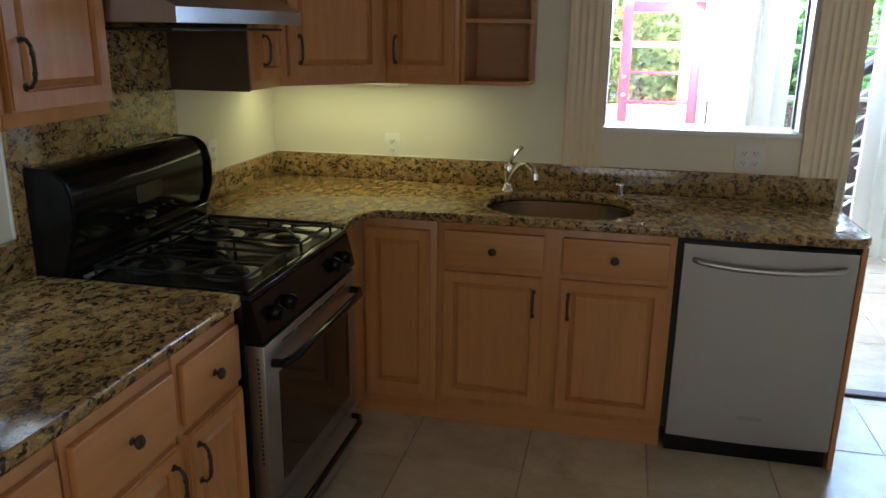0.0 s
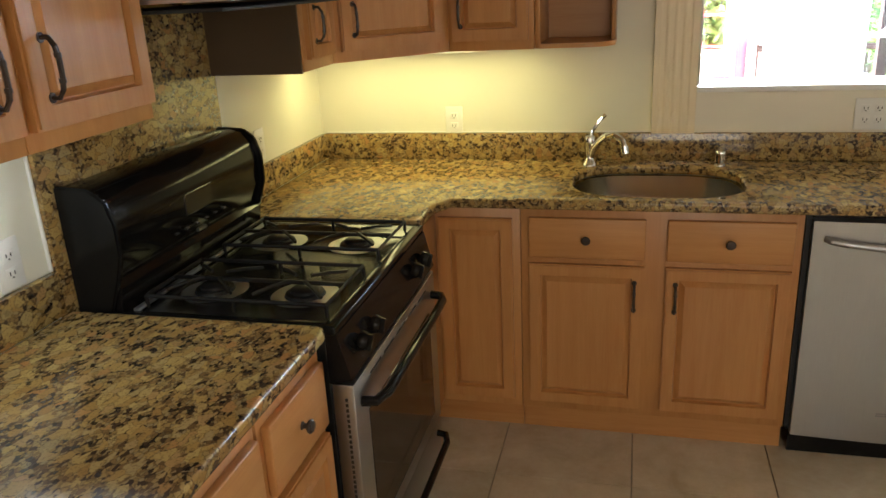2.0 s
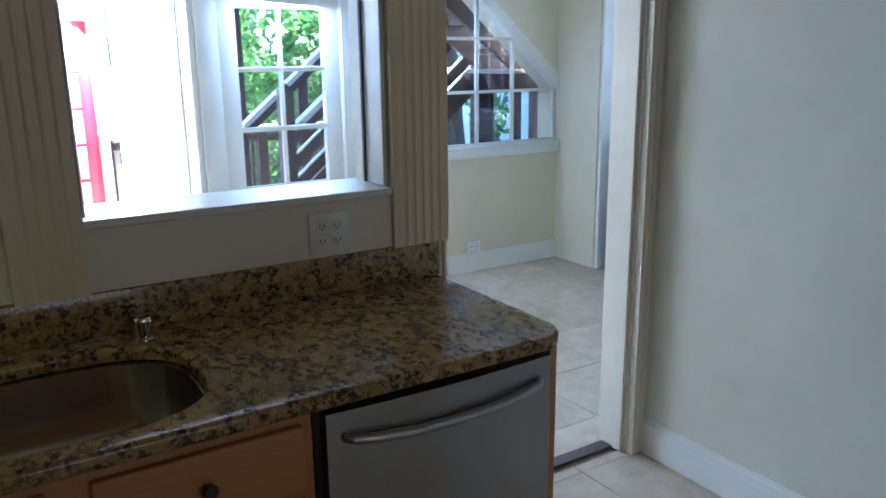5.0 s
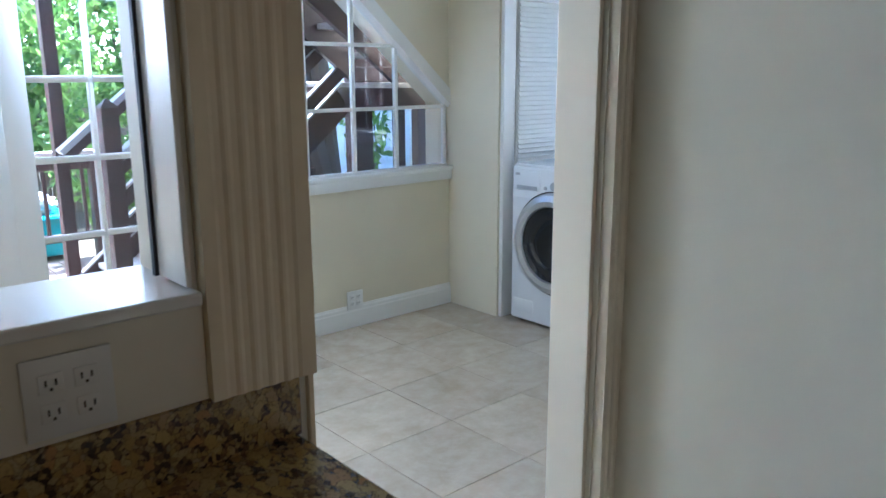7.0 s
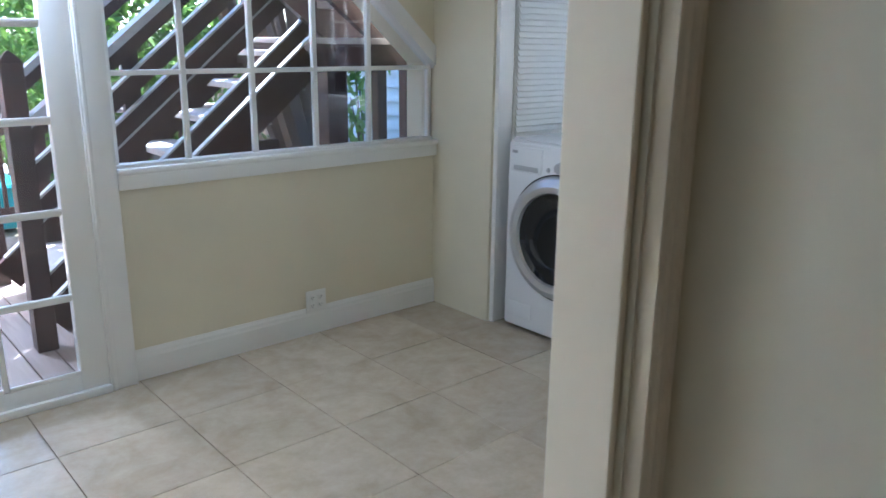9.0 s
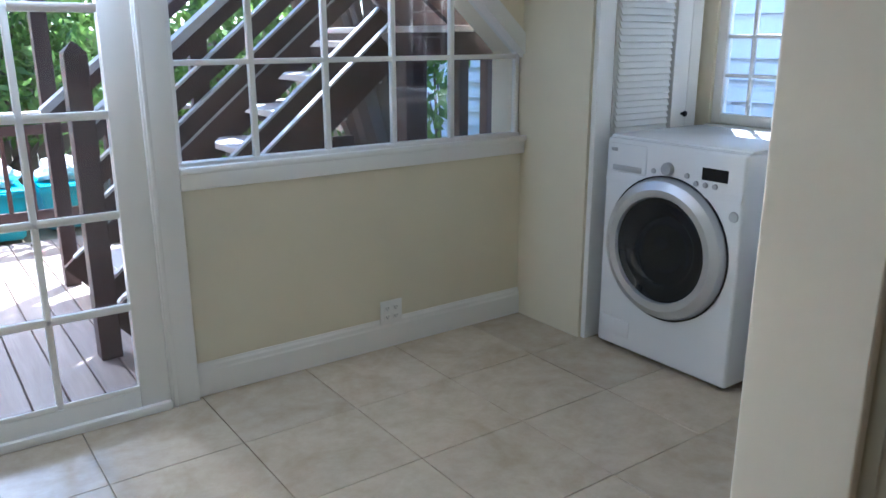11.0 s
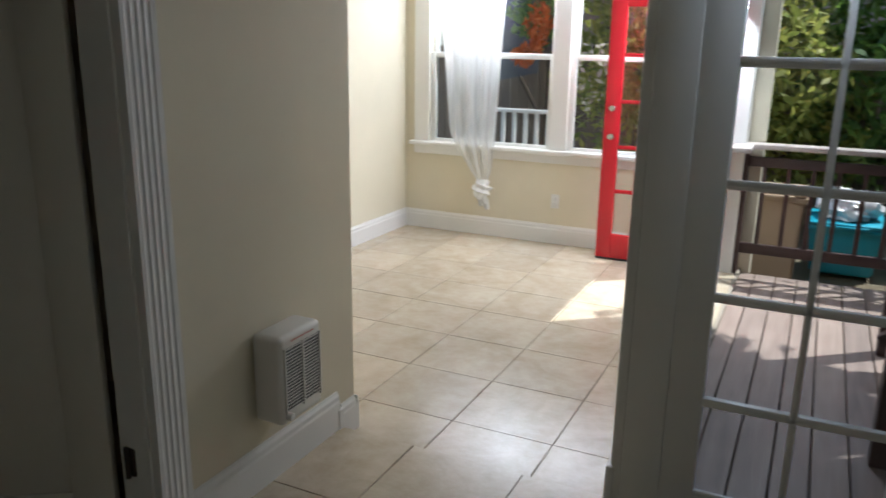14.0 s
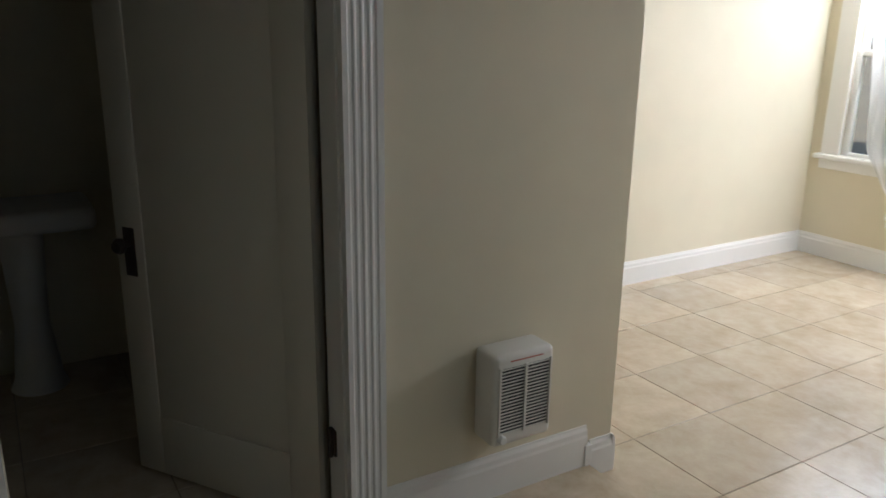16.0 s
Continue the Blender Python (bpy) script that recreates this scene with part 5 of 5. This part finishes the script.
for y in (6.6, 7.6, 8.6, 9.6):
    part("joist", boxed(0.95, 4.40, y, y + 0.05, DZ - 0.18, DZ - 0.036), M_STAIN, deck, "", False)
for x in (0.95, 2.5, 4.2):
    part("pier", boxed(x, x + 0.10, 9.55, 9.65, GZ, DZ - 0.18), M_STAIN, deck, "", False)


def beam(bm, p, q, w, h):
    """A sloping board from p to q, w thick across, h deep."""
    p, q = Vector(p), Vector(q)
    d = (q - p).normalized()
    side = Vector((-d.y, d.x, 0)).normalized() * (w / 2)
    up = side.cross(d).normalized()
    up = up if up.z > 0 else -up
    up = up * (h / 2)
    vs = [bm.verts.new(c + s * side + t * up) for c in (p, q) for s, t in ((-1, -1), (1, -1), (1, 1), (-1, 1))]
    for f in ((0, 1, 2, 3), (7, 6, 5, 4), (0, 4, 5, 1), (1, 5, 6, 2), (2, 6, 7, 3), (3, 7, 4, 0)):
        bm.faces.new([vs[k] for k in f])
    bmesh.ops.recalc_face_normals(bm, faces=bm.faces)
    return bm


def square_post(x, y, z0, z1, w=0.095, cap=False):
    bm = boxed(x - w / 2, x + w / 2, y - w / 2, y + w / 2, z0, z1, 0.004, 1)
    if cap:
        bmesh.ops.create_cone(bm, cap_ends=True, segments=4, radius1=w * 0.72, radius2=0.008, depth=0.05, matrix=Matrix.Translation((x, y, z1 + 0.025)) @ Matrix.Rotation(radians(45), 4, "Z"))
    return bm


# deck railing at the far side
rl = thing("deck_railing", (1.6, 9.65, DZ), "dark red-brown deck railing with square balusters", "railing")
for x in (0.90, 2.45, 4.1):
    part("post", square_post(x, 9.65, DZ, 0.86, 0.10), M_STAIN, rl)
part("cap_rail", boxed(0.82, 4.2, 9.575, 9.725, 0.86, 0.895, 0.006), M_TREAD, rl, "pale flat cap rail")
part("cap_rail", boxed(0.82, 0.98, 9.3, 9.575, 0.86, 0.895, 0.006), M_TREAD, rl, "pale flat cap rail")
part("top_rail", boxed(0.95, 4.1, 9.63, 9.67, 0.73, 0.80, 0.004), M_STAIN, rl)
part("bottom_rail", boxed(0.95, 4.1, 9.63, 9.67, 0.09, 0.165, 0.004), M_STAIN, rl)
x = 1.06
while x < 4.05:
    part("baluster", boxed(x - 0.015, x + 0.015, 9.635, 9.665, 0.165, 0.73, 0.002, 1), M_STAIN, rl, "", False)
    x += 0.16

# outside stair
sa = thing("stair", (2.9, 7.65, DZ), "dark stained outdoor stair with weathered treads", "stair")
RUN, RISE = 0.238, 0.198
for k in range(-4, 3):
    x = 2.895 + RUN * k
    z = 1.0 + RISE * k
    part("tread", boxed(x, x + 0.285, 7.17, 8.13, z - 0.04, z, 0.005, 1), M_TREAD, sa, "weathered grey tread", False)
S = RISE / RUN


def along(x, off):
    return 1.0 + S * (x - 2.895) + off


for y in (7.14, 8.16):
    part("stringer", beam(bm_new(), (1.84, y, along(1.84, -0.10)), (3.44, y, along(3.44, -0.10)), 0.045, 0.19), M_STAIN, sa)
    # Pale strips along stringers and rails make their top edges look sunlit.
    part("stringer_edge", beam(bm_new(), (1.84, y, along(1.84, 0.024)), (3.44, y, along(3.44, 0.024)), 0.05, 0.012), M_EDGE, sa, "pale strip for the sunlit top edge")
    for off in ((0.12, 0.395, 0.515, 0.69) if y < 7.5 else ()):
        part("rail_board", beam(bm_new(), (1.79, y - 0.03, along(1.79, off)), (3.44, y - 0.03, along(3.44, off)), 0.035, 0.085), M_STAIN, sa)
        part("rail_edge", beam(bm_new(), (1.79, y - 0.03, along(1.79, off + 0.060)), (3.44, y - 0.03, along(3.44, off + 0.060)), 0.042, 0.012), M_EDGE, sa, "pale strip for the sunlit top edge")
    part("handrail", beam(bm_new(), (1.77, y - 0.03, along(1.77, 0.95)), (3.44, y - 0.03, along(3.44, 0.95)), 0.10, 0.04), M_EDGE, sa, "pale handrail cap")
    part("rail_board", beam(bm_new(), (1.79, y - 0.03, along(1.79, 0.885)), (3.44, y - 0.03, along(3.44, 0.885)), 0.035, 0.075), M_STAIN, sa)
    for x in (2.35,):
        part("rail_post", boxed(x - 0.045, x + 0.045, y - 0.005, y + 0.04, along(x, -0.2), along(x, 0.88), 0.003), M_STAIN, sa)
part("newel", square_post(1.775, 7.10, DZ, 1.35, 0.10, True), M_STAIN, sa, "dark newel post with a pointed cap")
part("newel", square_post(1.86, 8.45, DZ, 2.70, 0.09), M_STAIN, sa, "tall dark post")
part("landing_post", square_post(3.64, 7.22, GZ, 2.72, 0.15), M_STAIN, sa)
part("landing_post", square_post(4.02, 7.22, GZ, 1.30, 0.075), M_STAIN, sa)
part("landing_post", square_post(5.02, 8.18, GZ, 1.30, 0.10), M_STAIN, sa)
part("landing_frame", boxed(3.45, 5.1, 6.52, 8.25, 1.30, 1.44), M_STAIN, sa, "", False)
for i in range(12):
    part("landing_board", boxed(3.43 + 0.14 * i, 3.563 + 0.14 * i, 6.50, 8.27, 1.441, 1.475, 0.003, 1), M_TREAD, sa, "", False)
part("lower_panel", boxed(2.86, 3.27, 7.26, 7.30, DZ, 0.86), M_STAIN, sa, "", False)
# second flight, which climbs back over the sloping window
us = thing("upper_stair", (3.0, 6.8, 1.9), "dark stained upper stair flight with an unseen added landing", "stair")
for y in (6.56, 7.02):
    part("stringer", beam(bm_new(), (3.78, y, 1.42), (2.0, y, 2.76), 0.045, 0.30), M_STAIN, us)
for k in range(6):
    x = 3.55 - 0.25 * k
    z = 1.66 + 0.187 * k
    part("tread", boxed(x - 0.14, x + 0.14, 6.59, 7.0, z - 0.02, z + 0.02), M_TREAD, us, "", False)
# Unseen slab overhead, added to keep sun off the french door and window.
part("landing_floor", boxed(1.2, 2.15, 6.47, 7.6, 2.74, 2.82), M_STAIN, us, "", False)

# bins and bags behind the railing


def bin_(x, y, w, d, h, mat, label):
    b = thing("wheeled_bin", (x, y, GZ), label, "bin", "bins behind the deck")
    bm = bm_new()
    z0, z1 = GZ + 0.04, GZ + h
    lo = [(x - w * 0.42, y - d * 0.42), (x + w * 0.42, y - d * 0.42), (x + w * 0.42, y + d * 0.42), (x - w * 0.42, y + d * 0.42)]
    hi = [(x - w / 2, y - d / 2), (x + w / 2, y - d / 2), (x + w / 2, y + d / 2), (x - w / 2, y + d / 2)]
    a = [bm.verts.new((*p, z0)) for p in lo]
    c = [bm.verts.new((*p, z1)) for p in hi]
    bm.faces.new(a[::-1])
    bm.faces.new(c)
    for i in range(4):
        bm.faces.new((a[i], a[(i + 1) % 4], c[(i + 1) % 4], c[i]))
    bmesh.ops.bevel(bm, geom=list(bm.edges), offset=0.02, segments=2, affect="EDGES")
    part("tub", bm, mat, b)
    part("rim", boxed(x - w / 2 - 0.015, x + w / 2 + 0.015, y - d / 2 - 0.02, y + d / 2 + 0.02, z1 - 0.03, z1 + 0.015, 0.008), mat, b)
    part("lid", boxed(x - w / 2 - 0.01, x + w / 2 + 0.01, y - d / 2 - 0.03, y + d / 2 + 0.02, z1 + 0.016, z1 + 0.05, 0.015), mat, b)
    part("lid_grip", boxed(x - w * 0.3, x + w * 0.3, y - d / 2 - 0.05, y - d / 2 - 0.02, z1 + 0.005, z1 + 0.03, 0.006), mat, b)
    for s in (-1, 1):
        part("wheel", cyl(bm_new(), (x + s * w * 0.36, y + d * 0.45, GZ + 0.09), (x + s * w * 0.44, y + d * 0.45, GZ + 0.09), 0.09, 18), M_RUBBER, b)
    return b


bin_(1.70, 11.5, 0.60, 0.60, 0.47, M_TEAL, "teal plastic wheeled bin beside the railing")
bin_(0.86, 11.2, 0.42, 0.50, 0.66, M_TEAL, "tall teal plastic wheeled bin")
bin_(1.14, 10.6, 0.42, 0.45, 0.84, M_TANB, "tan plastic wheeled bin")
bin_(2.42, 11.7, 0.55, 0.55, 0.45, M_TEAL, "teal plastic wheeled bin beside the stair")


def lump(name, c, r, mat, label, category):
    bm = bm_new()
    bmesh.ops.create_icosphere(bm, subdivisions=4, radius=1.0)
    for v in bm.verts:
        d = v.co.normalized()
        k = 1 + 0.35 * noise.noise(d * 1.7 + Vector(c)) + 0.14 * noise.noise(d * 6 + Vector(c))
        v.co = Vector((d.x * r[0] * k, d.y * r[1] * k, max(d.z, -0.6) * r[2] * k)) + Vector(c)
    return solo(name, bm, mat, label, category)


M_BAG = paint("pale_sack_plastic", (0.70, 0.66, 0.66), 0.3, 14, 0.25, 0.8)
lump("rubbish_bag", (1.70, 11.5, GZ + 0.62), (0.26, 0.24, 0.16), M_BAG, "pale plastic rubbish bag on a bin", "bag")
lump("rubbish_bag", (2.40, 11.7, GZ + 0.60), (0.22, 0.22, 0.13), M_BAG, "pale plastic rubbish bag on a bin", "bag")

# plants


def leaves(n, blobs, size, seed, droop=0.0):
    rng = np.random.default_rng(seed)
    wts = np.array([b[3] * b[4] * b[5] for b in blobs]) ** 0.67
    pick = rng.choice(len(blobs), size=n, p=wts / wts.sum())
    bl = np.array(blobs)[pick]
    d = rng.normal(size=(n, 3))
    d /= np.linalg.norm(d, axis=1)[:, None]
    rad = rng.uniform(0.45, 1.08, size=(n, 1)) ** 0.6
    clump = 1 + 0.30 * np.sin(d[:, :1] * 7 + bl[:, :1] * 3) * np.cos(d[:, 2:] * 6 + bl[:, 1:2])
    c = bl[:, :3] + d * bl[:, 3:6] * rad * clump
    u = rng.normal(size=(n, 3))
    u[:, 2] -= droop
    u /= np.linalg.norm(u, axis=1)[:, None]
    w = np.cross(u, rng.normal(size=(n, 3)))
    w /= np.linalg.norm(w, axis=1)[:, None]
    s = size * rng.uniform(0.6, 1.35, size=(n, 1))
    v = np.stack([c - u * s, c + w * s * 0.42, c + u * s, c - w * s * 0.42], axis=1).reshape(-1, 3)
    f = np.arange(4 * n).reshape(-1, 4)
    return v, f


def foliage_mesh(name, v, f, mat):
    me = bpy.data.meshes.new(name)
    me.from_pydata(v.tolist(), [], f.tolist())
    me.materials.append(mat)
    return me


def tree(name, base, blobs, n, size, mat, label, seed, category="tree", trunk=0.10, extra=None, droop=0.0):
    t = thing(name, base, label, category)
    rng = random.Random(seed)
    bm = bm_new()
    for b in blobs:
        p = Vector(base)
        q = Vector(b[:3])
        mid = p.lerp(q, 0.55) + Vector((rng.uniform(-0.15, 0.15), rng.uniform(-0.15, 0.15), 0.1))
        pts = [p.lerp(mid, 0.0), p.lerp(mid, 0.5), mid, mid.lerp(q, 0.5), q]
        rr = [trunk, trunk * 0.8, trunk * 0.55, trunk * 0.4, trunk * 0.2]
        for i in range(4):
            cyl(bm, pts[i], pts[i + 1], rr[i], 8, rr[i + 1])
    part("trunk", bm, M_BARK, t)
    v, f = leaves(n, blobs, size, seed, droop)
    v = v - np.array(LOC[t.name])
    o = new("crown", foliage_mesh("crown", v, f, mat))
    o.parent = t
    if extra:
        m2, n2, b2, s2, nm = extra
        v, f = leaves(n2, b2, s2, seed + 50)
        v = v - np.array(LOC[t.name])
        o = new(nm, foliage_mesh(nm, v, f, m2))
        o.parent = t
    return t


tree("shrub", (0.4, 12.9, GZ), [(0.0, 13.0, 1.0, 0.8, 0.6, 0.9), (0.9, 12.8, 1.3, 0.7, 0.6, 0.8), (0.3, 13.2, 2.2, 0.9, 0.6, 0.8), (-0.9, 13.3, 1.6, 0.9, 0.6, 0.9), (1.2, 13.2, 0.5, 0.7, 0.5, 0.6), (-0.3, 13.4, 3.0, 0.8, 0.6, 0.6)], 9000, 0.07, M_LEAFY, "sunlit yellow-green garden shrub", 3, "shrub", 0.05)
tree("shrub", (1.9, 13.5, GZ), [(1.8, 13.3, 1.0, 0.8, 0.6, 0.9), (2.5, 13.6, 2.0, 1.0, 0.7, 0.9), (1.5, 13.7, 2.7, 0.9, 0.6, 0.8), (3.2, 13.6, 1.2, 0.9, 0.7, 0.9)], 7000, 0.08, M_LEAF, "dark green garden shrub", 4, "shrub", 0.10)
tree("shrub", (3.6, 10.6, GZ), [(2.9, 10.5, 0.8, 0.7, 0.5, 0.8), (3.6, 10.4, 1.5, 0.8, 0.6, 0.9), (4.4, 10.5, 1.1, 0.8, 0.6, 0.9), (3.1, 10.8, 2.1, 0.8, 0.5, 0.7), (4.6, 10.9, 2.2, 0.9, 0.6, 0.8)], 9000, 0.06, M_LEAF, "leafy green shrub behind the stair", 5, "shrub", 0.05)
tree("vine", (5.3, 9.2, GZ), [(5.2, 9.2, 1.55, 0.45, 0.3, 0.5), (5.0, 9.0, 0.95, 0.25, 0.2, 0.4), (5.6, 9.4, 2.2, 0.7, 0.4, 0.5)], 900, 0.07, M_LEAF, "hanging green vine beside the pale house", 6, "vine", 0.02, None, 0.8)
XF.append(FRONT)
FB = [Vector(FRONT @ Vector(p)) for p in ((-1.0, 6.3, GZ), (-2.3, 7.6, GZ), (-0.2, 7.2, GZ))]
XF.pop()


def blob(u, v, z, a, b, c):
    p = FRONT @ Vector((u, v, z))
    return (p.x, p.y, z, a, b, c)


tree("shrub", tuple(FB[0]), [blob(-1.5, 6.4, 0.9, 0.55, 0.45, 0.8), blob(-1.1, 6.5, 1.6, 0.6, 0.5, 0.8), blob(-1.5, 6.9, 2.2, 0.55, 0.5, 0.7), blob(-0.6, 6.7, 1.9, 0.6, 0.5, 0.8)], 3000, 0.060, M_LEAFY, "sunlit flowering shrub outside the front window", 8, "shrub", 0.05,
     (mk_leaf("pale_pink_flower", (0.62, 0.45, 0.38), (0.8, 0.72, 0.55)), 60, [blob(-1.75, 6.0, 1.25, 0.2, 0.2, 0.35)], 0.045, "blossom"))
tree("trumpet_vine", tuple(FB[1]), [blob(-2.6, 6.5, 2.0, 0.4, 0.3, 0.45), blob(-2.4, 6.8, 2.5, 0.6, 0.4, 0.4), blob(-3.7, 7.4, 2.4, 0.9, 0.5, 0.5)], 2600, 0.055, M_LEAF, "green vine with orange trumpet flowers", 9, "vine", 0.04,
     (M_FLOWER, 420, [blob(-2.5, 6.25, 1.75, 0.13, 0.1, 0.28), blob(-2.68, 6.25, 1.42, 0.14, 0.1, 0.12)], 0.05, "blossom"), 0.5)
tree("shrub", tuple(FB[2]), [blob(0.3, 7.4, 1.0, 0.8, 0.6, 1.0), blob(-0.6, 7.9, 2.2, 1.0, 0.6, 1.0)], 2600, 0.07, M_LEAFY, "sunlit green shrub behind the front window", 10, "shrub", 0.07)
XF.append(FRONT)
solo("shade_cloth", prism(bm_new(), [(-3.6, 1.02), (-2.35, 1.28), (-2.3, 2.3), (-3.6, 2.4)], 6.98, 7.0, "y"), paint("grey_shade_cloth", (0.10, 0.11, 0.125), 0.9, 200, 0.15, 0.4), "dark grey shade cloth hung in the garden", "shade cloth", round_=False)
solo("garden_post", boxed(-2.68, -2.58, 6.82, 6.92, GZ, 2.4, 0.004), M_BARK, "brown wooden garden post", "post")
# Added out of view, so that no direct sun enters the front windows.
structure("overhang", boxed(-3.3, 0.10, 3.742, 5.15, 2.62, 2.78, 0.004), M_TRIM, "unseen overhang added to block sun at the front windows", "overhang")
wr = thing("garden_railing", (-2.9, 5.6, GZ), "white painted garden railing outside the window", "railing")
part("top_rail", boxed(-2.95, -1.95, 5.57, 5.63, 0.82, 0.86, 0.004), M_TRIM, wr)
part("bottom_rail", boxed(-2.95, -1.95, 5.57, 5.63, 0.15, 0.19, 0.004), M_TRIM, wr)
for i in range(8):
    u = -2.9 + 0.13 * i
    part("baluster", boxed(u - 0.02, u + 0.02, 5.58, 5.62, 0.19, 0.82, 0.003, 1), M_TRIM, wr, "", False)
for u in (-2.95, -2.0):
    part("post", boxed(u - 0.05, u + 0.05, 5.55, 5.65, GZ, 1.0, 0.004), M_TRIM, wr)
XF.pop()

# fence and neighbouring house


def fence(name, a, b, z1, label):
    f = thing(name, (*a, GZ), label, "fence", "garden fences")
    a, b = Vector((*a, 0)), Vector((*b, 0))
    d = b - a
    n = int(d.length / 0.15)
    ang = math.degrees(math.atan2(d.y, d.x))
    XF.append(pose(a.x, a.y, 0, 0, 0, ang))
    for i in range(n):
        part("board", boxed(i * 0.15 + 0.004, i * 0.15 + 0.146, -0.01, 0.012, GZ, z1 + random.uniform(-0.015, 0.015), 0.003, 1), M_FENCE, f, "", False)
    for z in (GZ + 0.4, z1 - 0.3):
        part("rail", boxed(0, d.length, 0.013, 0.06, z, z + 0.09), M_FENCE, f, "", False)
    XF.pop()
    return f


fence("fence", (-4.0, 14.6), (8.0, 14.6), 1.5, "weathered brown board fence behind the garden")
fence("fence", (5.9, 14.4), (5.9, 8.0), 0.22, "weathered brown board fence beside the pale house")
hs = thing("neighbour_house", (8.0, 8.0, GZ), "pale blue-white clapboard house next door", "house")
part("wall", boxed(6.72, 10.0, 2.0, 13.0, GZ, 6.0), M_SIDING, hs, "", False)
for i in range(26):
    z = GZ + 0.17 * i
    bm = bm_new()
    v = [bm.verts.new(p) for p in ((6.68, 2.0, z), (6.68, 13.0, z), (6.712, 13.0, z + 0.168), (6.712, 2.0, z + 0.168), (6.72, 2.0, z), (6.72, 13.0, z))]
    bm.faces.new((v[0], v[1], v[2], v[3]))
    bm.faces.new((v[4], v[5], v[1], v[0]))
    bmesh.ops.recalc_face_normals(bm, faces=bm.faces)
    part("clapboard", bm, M_SIDING, hs, "", False)
w = part("window", boxed(6.66, 6.70, 9.55, 10.25, 0.2, 1.5, 0.004), M_LCD, hs, "dark window")
part("frame", boxed(6.645, 6.68, 9.47, 9.55, 0.12, 1.58, 0.004), M_TRIM, w)
part("frame", boxed(6.645, 6.68, 10.25, 10.33, 0.12, 1.58, 0.004), M_TRIM, w)
part("roof", boxed(6.4, 10.3, 1.7, 13.3, 6.0, 6.2), M_STAIN, hs, "", False)
hb = thing("back_house", (2.0, 19.0, GZ), "pinkish stucco house beyond the garden", "house")
M_STUCCO = paint("pink_stucco", (0.55, 0.42, 0.40), 0.9, 40, 0.08, 0.4)
part("wall", boxed(-4.0, 3.2, 18.0, 22.0, GZ, 5.5), M_STUCCO, hb, "", False)
part("roof", prism(bm_new(), [(17.6, 5.5), (22.4, 5.5), (20.0, 7.2)], -4.3, 3.5, "x"), M_STAIN, hb, "", False)
tree("tree", (-2.5, 16.0, GZ), [(-2.5, 16.0, 3.6, 1.8, 1.2, 1.3), (-1.0, 16.3, 4.4, 1.6, 1.2, 1.2), (-3.8, 16.3, 2.6, 1.5, 1.0, 1.2)], 5200, 0.11, M_LEAF, "tall green garden tree", 12, "tree", 0.16)
tree("tree", (4.5, 15.8, GZ), [(4.5, 15.8, 3.6, 1.9, 1.2, 1.5), (6.0, 15.9, 4.0, 1.6, 1.2, 1.4)], 6500, 0.11, M_LEAF, "tall green garden tree", 13, "tree", 0.18)
# Crown above the view, placed to block sun from the deck and laundry.
tree("tree", (5.2, 9.9, GZ), [(2.75, 7.2, 4.2, 0.85, 0.75, 0.45), (2.0, 6.9, 4.4, 0.7, 0.6, 0.4), (3.6, 7.7, 4.7, 0.8, 0.7, 0.5), (1.6, 7.6, 4.6, 0.7, 0.6, 0.4), (3.3, 8.6, 4.5, 0.9, 0.8, 0.4), (2.8, 9.1, 4.6, 0.8, 0.7, 0.4)], 7500, 0.13, M_LEAF, "unseen tree added to shade the deck and french door", 21, "tree", 0.13)

# ---- floor tiles, piece by piece ----
T = 0.463


def tile_field(floor_name, label, x0, y0, nx, ny, z, lo, hi, m, cut_y=None):
    floor = thing(floor_name, (0, 0, z), label, "floor", kind="structure")
    XF.append(Matrix.Identity(4))
    bm = boxed(-T / 2 + 0.0016, T / 2 - 0.0016, -T / 2 + 0.0016, T / 2 - 0.0016, -0.012, 0.0, 0.0015, 1)
    me = mesh_of("tile", bm, M_TILE)
    XF.pop()
    for i in range(nx):
        for j in range(ny):
            a, b, c, d = x0 + i * T, x0 + (i + 1) * T, y0 + j * T, y0 + (j + 1) * T
            a, b, c, d = max(a, lo[0]), min(b, hi[0]), max(c, lo[1]), min(d, hi[1])
            if b - a < 0.02 or d - c < 0.02:
                continue
            o = new("tile", me)
            o.parent = floor
            o.matrix_parent_inverse = Matrix.Translation(-LOC[floor.name])
            o.matrix_basis = m @ pose((a + b) / 2, (c + d) / 2, z + random.uniform(-0.0006, 0.0006)) @ Matrix.Diagonal(((b - a) / T, (d - c) / T, 1, 1))
    return floor


I4 = Matrix.Identity(4)
tile_field("floor", "polished beige ceramic tile floor of the kitchen", -0.772 - 3 * T, 2.627 - 10 * T, 9, 13, 0.0, (-1.80, -1.75), (1.86, 3.60), I4)
tile_field("floor_laundry", "polished beige ceramic tile floor of the laundry", 0.075 - 5 * T, 6.19 - 6 * T, 15, 6, 0.0, (-2.2, 3.70), (4.5, 6.19), I4)
XF.append(FRONT)
structure("floor_base_front", boxed(-3.0, 0.12, -0.12, 3.95, -0.3, STEP - 0.008), M_GROUT, "grey grout bed of the front room floor", "floor")
XF.pop()
tile_field("floor_front", "sunlit beige ceramic tile floor one step down", -0.775 - 5 * T, 0.36 - T, 8, 10, STEP, (-2.8, 0.0), (0.1, 3.65), FRONT)
